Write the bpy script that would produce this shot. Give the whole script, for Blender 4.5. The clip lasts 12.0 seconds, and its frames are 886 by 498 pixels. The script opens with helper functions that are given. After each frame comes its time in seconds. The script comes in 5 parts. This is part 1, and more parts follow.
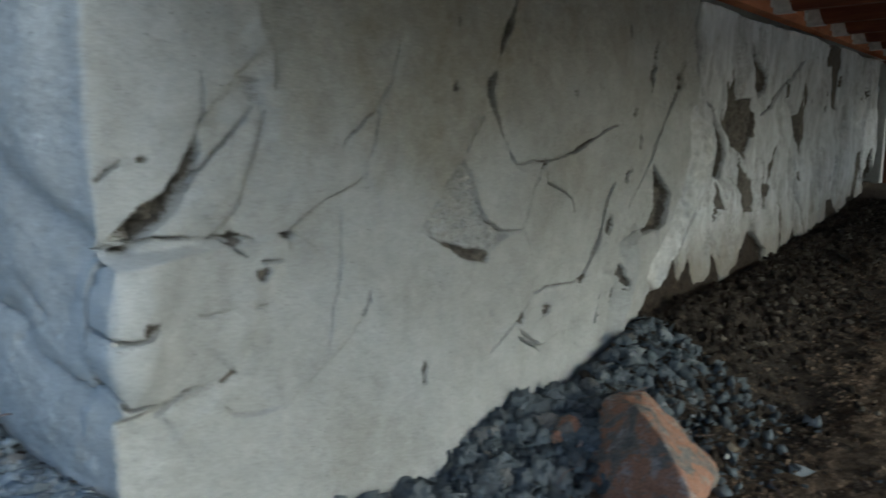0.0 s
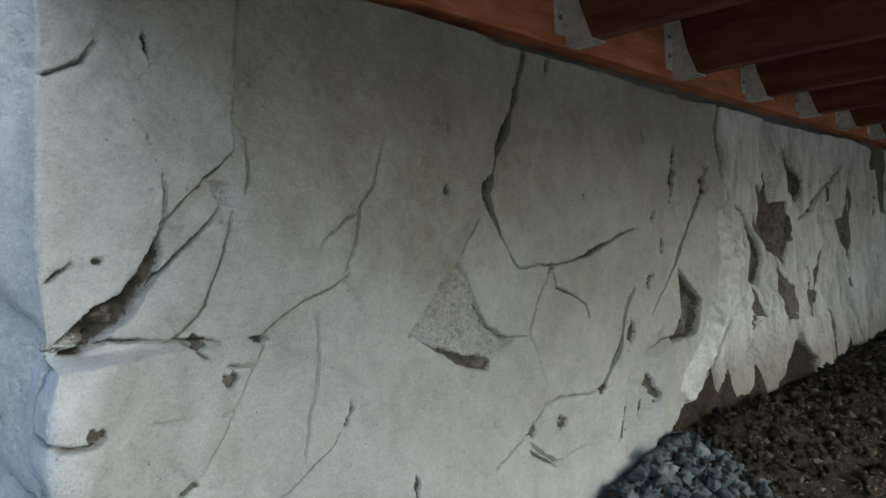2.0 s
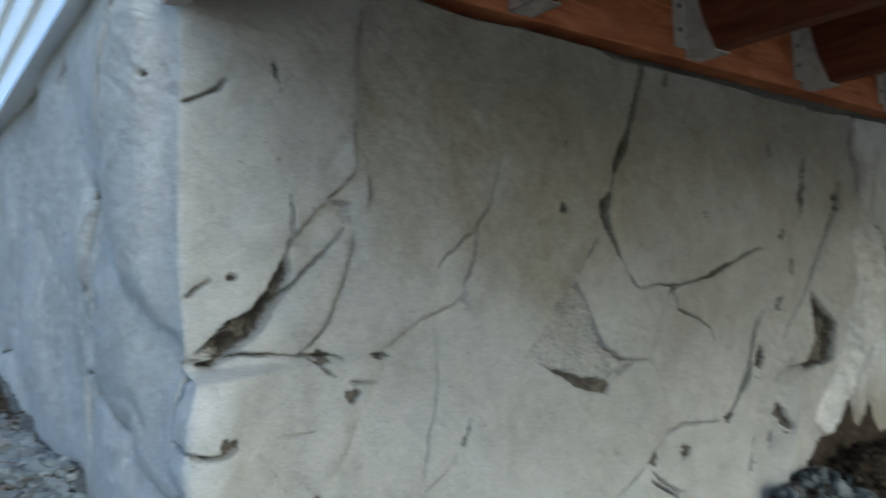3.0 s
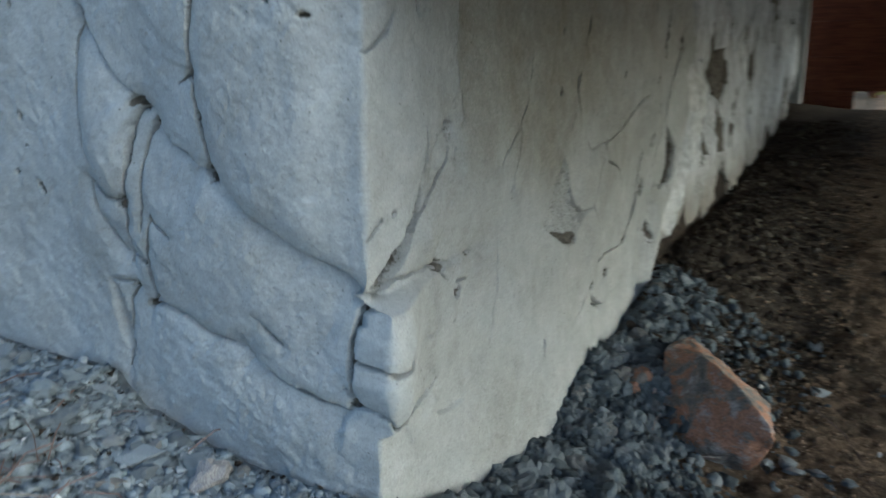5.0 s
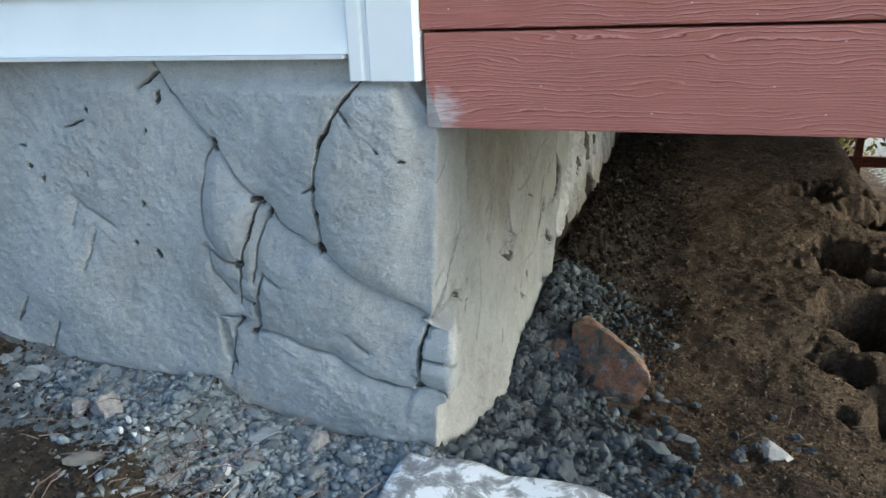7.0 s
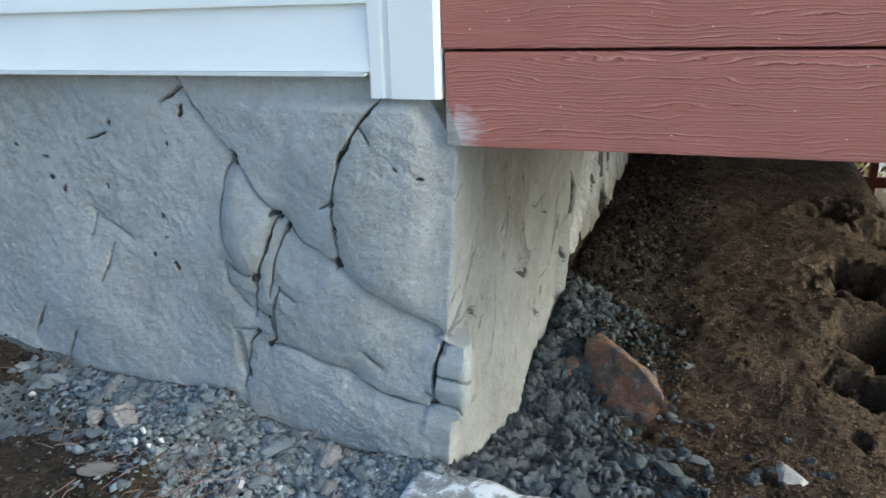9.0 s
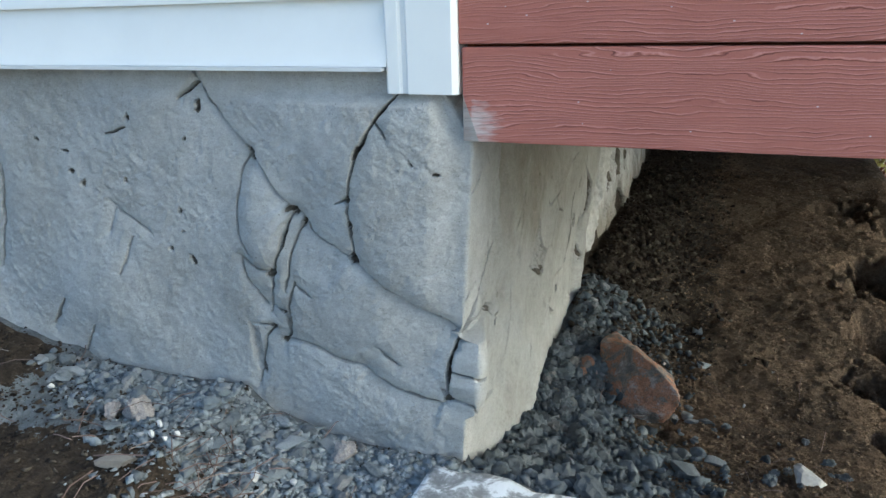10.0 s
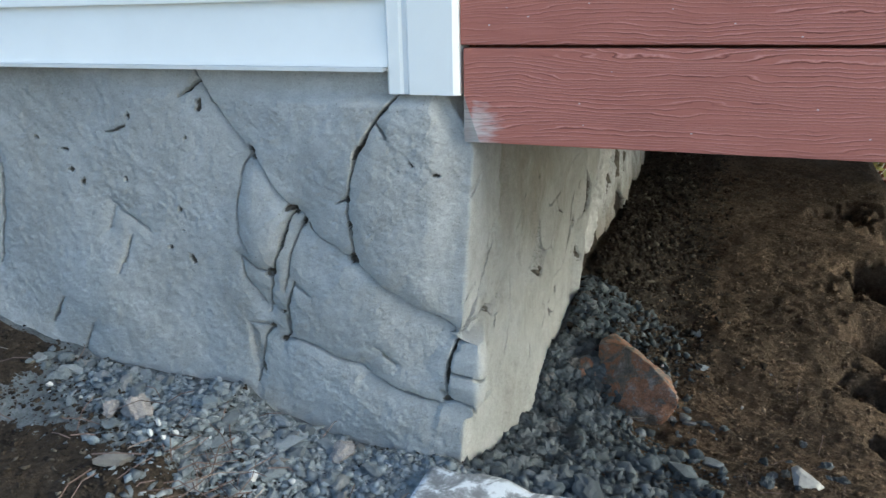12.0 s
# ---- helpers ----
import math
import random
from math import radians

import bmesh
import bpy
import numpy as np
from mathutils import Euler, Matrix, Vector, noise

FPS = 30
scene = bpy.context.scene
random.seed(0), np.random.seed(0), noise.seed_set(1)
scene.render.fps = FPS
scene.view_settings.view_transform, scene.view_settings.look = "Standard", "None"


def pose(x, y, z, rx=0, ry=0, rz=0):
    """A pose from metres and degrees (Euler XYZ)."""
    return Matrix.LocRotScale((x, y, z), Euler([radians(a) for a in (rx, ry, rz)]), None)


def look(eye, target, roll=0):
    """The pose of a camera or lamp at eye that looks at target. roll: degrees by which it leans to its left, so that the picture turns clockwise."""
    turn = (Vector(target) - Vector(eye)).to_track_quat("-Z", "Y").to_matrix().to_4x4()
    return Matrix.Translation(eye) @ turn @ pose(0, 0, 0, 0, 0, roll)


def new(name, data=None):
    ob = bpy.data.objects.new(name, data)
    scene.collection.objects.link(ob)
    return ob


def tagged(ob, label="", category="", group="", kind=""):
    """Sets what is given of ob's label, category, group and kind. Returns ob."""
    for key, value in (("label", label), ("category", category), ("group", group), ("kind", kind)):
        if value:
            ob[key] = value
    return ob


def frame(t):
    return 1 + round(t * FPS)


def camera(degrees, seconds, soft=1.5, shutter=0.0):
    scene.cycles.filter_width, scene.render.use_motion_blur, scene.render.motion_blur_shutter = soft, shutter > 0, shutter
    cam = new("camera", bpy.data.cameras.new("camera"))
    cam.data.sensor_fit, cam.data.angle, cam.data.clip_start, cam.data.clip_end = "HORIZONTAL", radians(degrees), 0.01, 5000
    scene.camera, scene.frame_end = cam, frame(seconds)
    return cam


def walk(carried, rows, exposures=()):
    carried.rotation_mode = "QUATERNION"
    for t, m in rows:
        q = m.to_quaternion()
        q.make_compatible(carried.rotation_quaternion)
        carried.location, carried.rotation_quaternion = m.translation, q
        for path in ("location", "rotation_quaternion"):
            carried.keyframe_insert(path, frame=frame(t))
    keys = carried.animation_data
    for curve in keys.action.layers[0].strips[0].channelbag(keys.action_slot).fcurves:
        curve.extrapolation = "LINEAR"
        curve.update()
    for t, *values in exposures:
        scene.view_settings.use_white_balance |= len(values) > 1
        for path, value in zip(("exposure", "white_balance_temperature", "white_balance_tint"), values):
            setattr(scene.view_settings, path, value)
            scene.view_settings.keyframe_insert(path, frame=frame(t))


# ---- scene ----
cam = camera(63.3, 12.0, shutter=0.5)
EXPOSURES = ((0.0, 1.3, 5240, -5), (0.5, 1.5, 5340, -3), (1.0, 1.62, 5350, -3), (2.5, 1.68, 5310, -3), (3.2, 1.68, 5260, -5), (5.0, 1.54, 5270, -6), (6.0, 1.78, 5480, -5), (7.0, 1.73, 5580, -4), (12.0, 1.72, 5600, -4))
PATH = [
    (0, (0.671, -0.303, 0.287), (-0.573, 1.223, -0.06), -0.8),
    (0.5, (0.724, -0.233, 0.277), (-0.462, 1.344, -0.047), 0.5),
    (1, (0.718, -0.229, 0.267), (-0.499, 1.345, 0.059), -0.9),
    (1.5, (0.707, -0.223, 0.251), (-0.639, 1.256, 0.244), -2.7),
    (2, (0.725, -0.218, 0.253), (-0.655, 1.229, 0.252), -2.6),
    (2.5, (0.72, -0.216, 0.253), (-0.705, 1.188, 0.257), -2.7),
    (3, (0.708, -0.225, 0.248), (-0.864, 1.008, 0.324), -2.5),
    (3.2, (0.707, -0.227, 0.249), (-0.923, 0.928, 0.347), -1.9),
    (4.8, (0.511, -0.514, 0.398), (-0.653, 1.031, -0.114), -3.0),
    (5, (0.45, -0.56, 0.441), (-0.549, 1.071, -0.141), -2.6),
    (5.5, (0.385, -0.686, 0.552), (-0.39, 1.061, -0.04), -0.5),
    (6, (0.402, -0.838, 0.627), (-0.348, 0.92, 0.039), 0.3),
    (6.5, (0.403, -0.975, 0.686), (-0.242, 0.817, 0.075), -0.7),
    (7, (0.413, -1.059, 0.716), (-0.218, 0.714, 0.039), -2.3),
    (9, (0.402, -1.064, 0.724), (-0.257, 0.712, 0.082), -1.6),
    (9.5, (0.399, -1.061, 0.724), (-0.298, 0.699, 0.078), -1.7),
    (10, (0.4, -1.063, 0.72), (-0.297, 0.696, 0.074), -1.6),
    (10.5, (0.395, -1.064, 0.719), (-0.316, 0.687, 0.064), -1.4),
    (11, (0.398, -1.061, 0.72), (-0.304, 0.693, 0.064), -0.4),
    (11.5, (0.401, -1.063, 0.723), (-0.266, 0.707, 0.073), -0.7),
    (12, (0.398, -1.065, 0.72), (-0.295, 0.696, 0.076), -1.2),
]
walk(cam, [(t, look(eye, target, roll)) for t, eye, target, roll in PATH], EXPOSURES)

# ---- light ----
world = bpy.data.worlds.new("sky")
scene.world = world
world.use_nodes = True
wn = world.node_tree
sky = wn.nodes.new("ShaderNodeTexSky")
sky.sky_type, sky.sun_disc = "NISHITA", False
SUN_EL, SUN_AZ = radians(28), radians(80)
sky.sun_elevation, sky.sun_rotation = SUN_EL, SUN_AZ
sky.air_density, sky.dust_density, sky.ozone_density = 0.7, 5.0, 0.9
wn.nodes["Background"].inputs["Strength"].default_value = 0.15
wn.links.new(sky.outputs[0], wn.nodes["Background"].inputs["Color"])
sun = new("sun", bpy.data.lights.new("sun", "SUN"))
sun.data.energy, sun.data.angle, sun.data.color = 0.08, radians(60), (1.0, 0.96, 0.9)
sun_way = Vector((math.sin(SUN_AZ) * math.cos(SUN_EL), math.cos(SUN_AZ) * math.cos(SUN_EL), math.sin(SUN_EL)))
sun.matrix_world = look(sun_way * 20, (0, 0, 0))


# ---- materials ----
class Mat:
    """A small node-tree writer."""

    def __init__(self, name, rough=0.8, metal=0.0, spec=0.3):
        self.m = bpy.data.materials.new(name)
        self.m.use_nodes = True
        self.t = self.m.node_tree
        self.b = self.t.nodes["Principled BSDF"]
        self.b.inputs["Roughness"].default_value = rough
        self.b.inputs["Metallic"].default_value = metal
        self.b.inputs["Specular IOR Level"].default_value = spec
        self.co = self.node("ShaderNodeTexCoord").outputs["Object"]

    def node(self, kind, **inputs):
        n = self.t.nodes.new(kind)
        for k, v in inputs.items():
            s = n.inputs[k.replace("_", " ")]
            if isinstance(v, bpy.types.NodeSocket):
                self.t.links.new(v, s)
            else:
                s.default_value = v
        return n

    def place(self, scale=(1, 1, 1), turn=(0, 0, 0)):
        n = self.node("ShaderNodeMapping", Vector=self.co)
        n.inputs["Scale"].default_value = scale
        n.inputs["Rotation"].default_value = [radians(a) for a in turn]
        return n.outputs[0]

    def noise(self, scale, detail=4.0, rough=0.55, at=None, warp=0.0):
        return self.node("ShaderNodeTexNoise", Vector=at or self.co, Scale=scale, Detail=detail, Roughness=rough, Distortion=warp).outputs["Fac"]

    def cells(self, scale, at=None):
        return self.node("ShaderNodeTexVoronoi", Vector=at or self.co, Scale=scale)

    def ramp(self, fac, *stops):
        n = self.node("ShaderNodeValToRGB", Fac=fac)
        e = n.color_ramp.elements
        while len(e) < len(stops):
            e.new(0.5)
        for s, (p, c) in zip(e, stops):
            s.position = p
            s.color = (*c, 1) if isinstance(c, tuple) else (c, c, c, 1)
        return n.outputs["Color"]

    def mix(self, fac, a, b, how="MIX"):
        n = self.t.nodes.new("ShaderNodeMix")
        n.data_type, n.blend_type = "RGBA", how
        for i, v in ((0, fac), (6, a), (7, b)):
            if isinstance(v, bpy.types.NodeSocket):
                self.t.links.new(v, n.inputs[i])
            else:
                n.inputs[i].default_value = (*v, 1) if isinstance(v, tuple) else v
        return n.outputs[2]

    def random(self):
        return self.node("ShaderNodeObjectInfo").outputs["Random"]

    def island(self):
        return self.node("ShaderNodeNewGeometry").outputs["Random Per Island"]

    def maths(self, how, a, b=0.5):
        n = self.t.nodes.new("ShaderNodeMath")
        n.operation = how
        for i, v in ((0, a), (1, b)):
            if isinstance(v, bpy.types.NodeSocket):
                self.t.links.new(v, n.inputs[i])
            else:
                n.inputs[i].default_value = v
        return n.outputs[0]

    def color(self, v):
        if isinstance(v, tuple):
            self.b.inputs["Base Color"].default_value = (*v, 1)
        else:
            self.t.links.new(v, self.b.inputs["Base Color"])
        return self

    def rough(self, v):
        self.t.links.new(v, self.b.inputs["Roughness"])
        return self

    def bump(self, *layers):
        last = None
        for height, strength, dist in layers:
            n = self.node("ShaderNodeBump", Height=height, Strength=strength, Distance=dist)
            if last:
                self.t.links.new(last, n.inputs["Normal"])
            last = n.outputs[0]
        self.t.links.new(last, self.b.inputs["Normal"])
        return self


def cement():
    m = Mat("parge_cement", 0.92, spec=0.2)
    big = m.noise(3.2, 5, 0.6, warp=0.6)
    mid = m.noise(17, 6, 0.65, warp=0.4)
    fine = m.noise(340, 4, 0.7)
    c = m.ramp(big, (0.28, (0.345, 0.343, 0.32)), (0.48, (0.405, 0.408, 0.388)), (0.70, (0.455, 0.462, 0.45)))
    c = m.mix(m.ramp(mid, (0.38, 0.0), (0.68, 0.6)), c, (0.44, 0.44, 0.425))
    stain = m.noise(6, 4, 0.6, at=m.place((1, 1, 0.5)), warp=0.5)
    c = m.mix(m.ramp(stain, (0.50, 0.0), (0.74, 0.5)), c, (0.265, 0.255, 0.222))
    c = m.mix(m.ramp(m.noise(55, 6, 0.75), (0.54, 0.0), (0.74, 0.3)), c, (0.27, 0.26, 0.235))
    c = m.mix(m.ramp(m.noise(420, 3, 0.7), (0.57, 0.0), (0.70, 0.3)), c, (0.24, 0.235, 0.215))
    c = m.mix(m.ramp(m.noise(11, 7, 0.72, warp=0.9), (0.48, 0.0), (0.64, 0.28)), c, (0.265, 0.255, 0.225))
    c = m.mix(m.ramp(m.noise(26, 6, 0.75, at=m.place((1, 1, 0.6), (20, 30, 10)), warp=1.0), (0.56, 0.0), (0.72, 0.3)), c, (0.48, 0.485, 0.475))
    # further in the wall is bare old masonry under lime; torn places show the brown scratch coat
    lime = m.node("ShaderNodeAttribute")
    lime.attribute_name = "lime"
    # damp tan tone high on the side face, deck shade mixed into it
    damp_shade = m.node("ShaderNodeAttribute")
    damp_shade.attribute_name = "damp_shade"
    darken = m.maths("MULTIPLY", damp_shade.outputs["Fac"], m.ramp(m.noise(9, 6, 0.7, warp=0.5), (0.32, 0.45), (0.62, 1.0)))
    c = m.mix(darken, c, m.ramp(m.noise(48, 6, 0.72), (0.32, (0.185, 0.165, 0.122)), (0.68, (0.31, 0.283, 0.222))))
    limed = m.ramp(m.noise(15, 7, 0.74, at=m.place((1, 1, 0.3)), warp=0.7), (0.28, (0.30, 0.298, 0.29)), (0.42, (0.47, 0.475, 0.475)), (0.56, (0.60, 0.61, 0.615)), (0.7, (0.72, 0.73, 0.73)))
    # earth splashed up the foot of the limed masonry
    foot = m.node("ShaderNodeSeparateXYZ", Vector=m.co).outputs["Z"]
    foot = m.maths("ADD", foot, m.maths("MULTIPLY", m.noise(8, 5, 0.7, at=m.place((1, 1, 0.35))), 0.32))
    limed = m.mix(m.ramp(foot, (0.03, 0.85), (0.20, 0.0)), limed, (0.25, 0.222, 0.175))
    c = m.mix(lime.outputs["Fac"], c, limed)
    c = m.mix(m.maths("SUBTRACT", lime.outputs["Fac"], 1.0), c, m.ramp(m.noise(34, 6, 0.7), (0.3, (0.42, 0.42, 0.40)), (0.6, (0.68, 0.68, 0.66))))
    bare = m.node("ShaderNodeAttribute")
    bare.attribute_name = "bare"
    # grains and air holes of the sand mix
    c = m.mix(0.24, c, m.ramp(m.noise(21, 8, 0.78, warp=0.4), (0.34, 0.32), (0.66, 0.74)), "OVERLAY")
    c = m.mix(m.ramp(m.noise(430, 3, 0.65), (0.58, 0.0), (0.68, 0.42)), c, (0.16, 0.155, 0.14))
    c = m.mix(m.ramp(m.noise(380, 3, 0.65, at=m.place((1, 1, 1), (40, 20, 60))), (0.60, 0.0), (0.70, 0.4)), c, (0.56, 0.56, 0.54))
    holes = m.maths("MULTIPLY", m.ramp(m.cells(75).outputs["Distance"], (0.06, 1.0), (0.12, 0.0)), m.ramp(m.noise(13, 3, 0.6), (0.5, 0.0), (0.6, 0.75)))
    c = m.mix(holes, c, (0.10, 0.093, 0.08))
    torn = m.maths("ADD", bare.outputs["Fac"], m.maths("MULTIPLY", m.maths("SUBTRACT", m.noise(230, 5, 0.75), 0.5), 1.3))
    c = m.mix(m.ramp(torn, (0.26, 0.0), (0.5, 1.0)), c, m.ramp(m.noise(70, 5, 0.7), (0.3, (0.07, 0.062, 0.052)), (0.7, (0.20, 0.18, 0.15))))
    c = m.mix(0.3, c, m.ramp(fine, (0.32, 0.25), (0.68, 0.75)), "SOFT_LIGHT")
    streak = m.noise(230, 5, 0.75, at=m.place((0.35, 0.35, 1.0), (12, 8, 0)), warp=0.8)
    c = m.mix(0.25, c, m.ramp(streak, (0.35, 0.28), (0.65, 0.72)), "SOFT_LIGHT")
    trowel = m.noise(30, 5, 0.6, at=m.place((0.5, 0.5, 1.0), (25, 15, 0)), warp=1.2)
    return m.color(c).bump((trowel, 0.22, 0.005), (mid, 0.10, 0.005), (m.noise(75, 8, 0.8, warp=0.3), 0.5, 0.0040), (m.noise(210, 5, 0.8), 0.8, 0.0028), (streak, 0.25, 0.0016), (fine, 0.5, 0.0016)).m


def soil():
    m = Mat("soil", 1.0, spec=0.1)
    a = m.noise(2.2, 5, 0.6)
    b = m.noise(24, 6, 0.7)
    f = m.noise(160, 4, 0.7)
    tone = m.noise(65, 6, 0.7)
    c = m.ramp(tone, (0.3, (0.060, 0.043, 0.030)), (0.5, (0.150, 0.106, 0.071)), (0.7, (0.27, 0.195, 0.132)))
    c = m.mix(m.ramp(m.noise(6, 5, 0.65, warp=0.6), (0.40, 0.0), (0.62, 0.6)), c, (0.05, 0.04, 0.03))
    c = m.mix(m.ramp(a, (0.5, 0.0), (0.7, 0.35)), c, (0.26, 0.20, 0.135))
    sep = m.node("ShaderNodeSeparateXYZ", Vector=m.co)
    # dark humus in front of the house
    humus = m.maths("MULTIPLY", m.maths("LESS_THAN", sep.outputs["Y"], 0.0), m.maths("LESS_THAN", sep.outputs["X"], 0.0))
    c = m.mix(m.maths("MULTIPLY", humus, 0.8), c, m.ramp(tone, (0.3, (0.018, 0.015, 0.012)), (0.7, (0.06, 0.048, 0.036))))
    sep = m.node("ShaderNodeSeparateXYZ", Vector=m.co)
    # crumbled grey mortar lies in a strip along both faces of the wall
    near_side = m.maths("SUBTRACT", m.maths("ADD", m.maths("SUBTRACT", sep.outputs["X"], m.maths("MULTIPLY", m.maths("MAXIMUM", m.maths("SUBTRACT", 0.6, sep.outputs["Y"]), 0.0), 0.55)), m.maths("MULTIPLY", b, 0.3)), 0.33)
    near_front = m.maths("SUBTRACT", m.maths("ABSOLUTE", m.maths("ADD", sep.outputs["Y"], m.maths("MULTIPLY", b, 0.2))), 0.14)
    front_side = m.maths("MULTIPLY", m.maths("LESS_THAN", sep.outputs["Y"], 0.02), m.maths("MULTIPLY", m.maths("LESS_THAN", near_front, 0.0), m.maths("GREATER_THAN", m.maths("ADD", sep.outputs["X"], m.maths("MULTIPLY", b, 0.3)), -0.78)))
    grey = m.maths("MAXIMUM", m.maths("LESS_THAN", near_side, 0.0), 0.0)
    grey = m.maths("MULTIPLY", grey, m.maths("MULTIPLY", m.maths("GREATER_THAN", sep.outputs["Y"], -0.02), m.maths("LESS_THAN", m.maths("ADD", sep.outputs["Y"], b), 1.6)))
    grey = m.maths("MAXIMUM", grey, front_side)
    # further in, dark earth along the wall's foot, its colour deepened for fading light
    shaded_earth = m.maths("MULTIPLY", m.maths("GREATER_THAN", m.maths("ADD", sep.outputs["Y"], b), 1.45), m.maths("LESS_THAN", m.maths("ADD", sep.outputs["X"], m.maths("MULTIPLY", b, 0.6)), 0.72))
    c = m.mix(m.maths("MULTIPLY", shaded_earth, 0.75), c, m.ramp(tone, (0.3, (0.018, 0.016, 0.014)), (0.7, (0.075, 0.064, 0.052))))
    g = m.ramp(b, (0.3, (0.12, 0.133, 0.142)), (0.7, (0.28, 0.308, 0.322)))
    c = m.mix(m.maths("MULTIPLY", grey, 0.75), c, g)
    # open ground round the house: pale tone added to bounce light under the deck
    out = m.maths("MAXIMUM", m.maths("GREATER_THAN", m.maths("ADD", sep.outputs["X"], b), 2.55), m.maths("LESS_THAN", m.maths("ADD", sep.outputs["Y"], b), -0.45))
    c = m.mix(out, c, m.ramp(b, (0.3, (0.30, 0.285, 0.24)), (0.7, (0.50, 0.48, 0.42))))
    c = m.mix(0.5, c, m.ramp(f, (0.3, 0.2), (0.75, 0.7)), "OVERLAY")
    return m.color(c).bump((b, 0.5, 0.01), (m.noise(70, 6, 0.75), 0.9, 0.010), (f, 1.0, 0.006)).m


def chips(name, dark, light, warm):
    m = Mat(name, 0.95, spec=0.15)
    r = m.island()
    c = m.ramp(r, (0.0, dark), (0.6, light), (0.88, light), (1.0, warm))
    c = m.mix(0.4, c, m.ramp(m.noise(90, 5, 0.7), (0.3, 0.2), (0.7, 0.75)), "OVERLAY")
    return m.color(c).bump((m.noise(70, 6, 0.75), 0.8, 0.008), (m.noise(190, 5, 0.7), 0.7, 0.003)).m


def loose_stone_mat(name, darken):
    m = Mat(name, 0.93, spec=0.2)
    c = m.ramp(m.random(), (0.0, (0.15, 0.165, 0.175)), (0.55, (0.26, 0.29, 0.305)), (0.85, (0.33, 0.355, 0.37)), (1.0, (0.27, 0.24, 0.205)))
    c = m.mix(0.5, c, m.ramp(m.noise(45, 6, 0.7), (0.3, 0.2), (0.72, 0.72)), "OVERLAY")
    c = m.mix(darken, c, (0.03, 0.031, 0.032))
    return m.color(c).bump((m.noise(60, 6, 0.7), 0.6, 0.006), (m.noise(260, 3, 0.7), 0.5, 0.001)).m


def granite():
    m = Mat("rusty_granite", 0.85, spec=0.3)
    big = m.noise(15, 7, 0.7, warp=0.7)
    c = m.ramp(big, (0.36, (0.11, 0.11, 0.108)), (0.46, (0.19, 0.165, 0.14)), (0.51, (0.30, 0.155, 0.095)), (0.60, (0.31, 0.18, 0.125)), (0.66, (0.26, 0.225, 0.195)))
    pale = m.noise(26, 5, 0.7)
    c = m.mix(m.ramp(pale, (0.54, 0.0), (0.64, 0.75)), c, (0.33, 0.315, 0.30))
    c = m.mix(0.5, c, m.ramp(m.cells(210).outputs["Distance"], (0.1, 0.25), (0.7, 0.7)), "OVERLAY")
    return m.color(c).bump((m.noise(38, 6, 0.7), 0.7, 0.01), (m.noise(220, 4, 0.7), 0.5, 0.002)).m


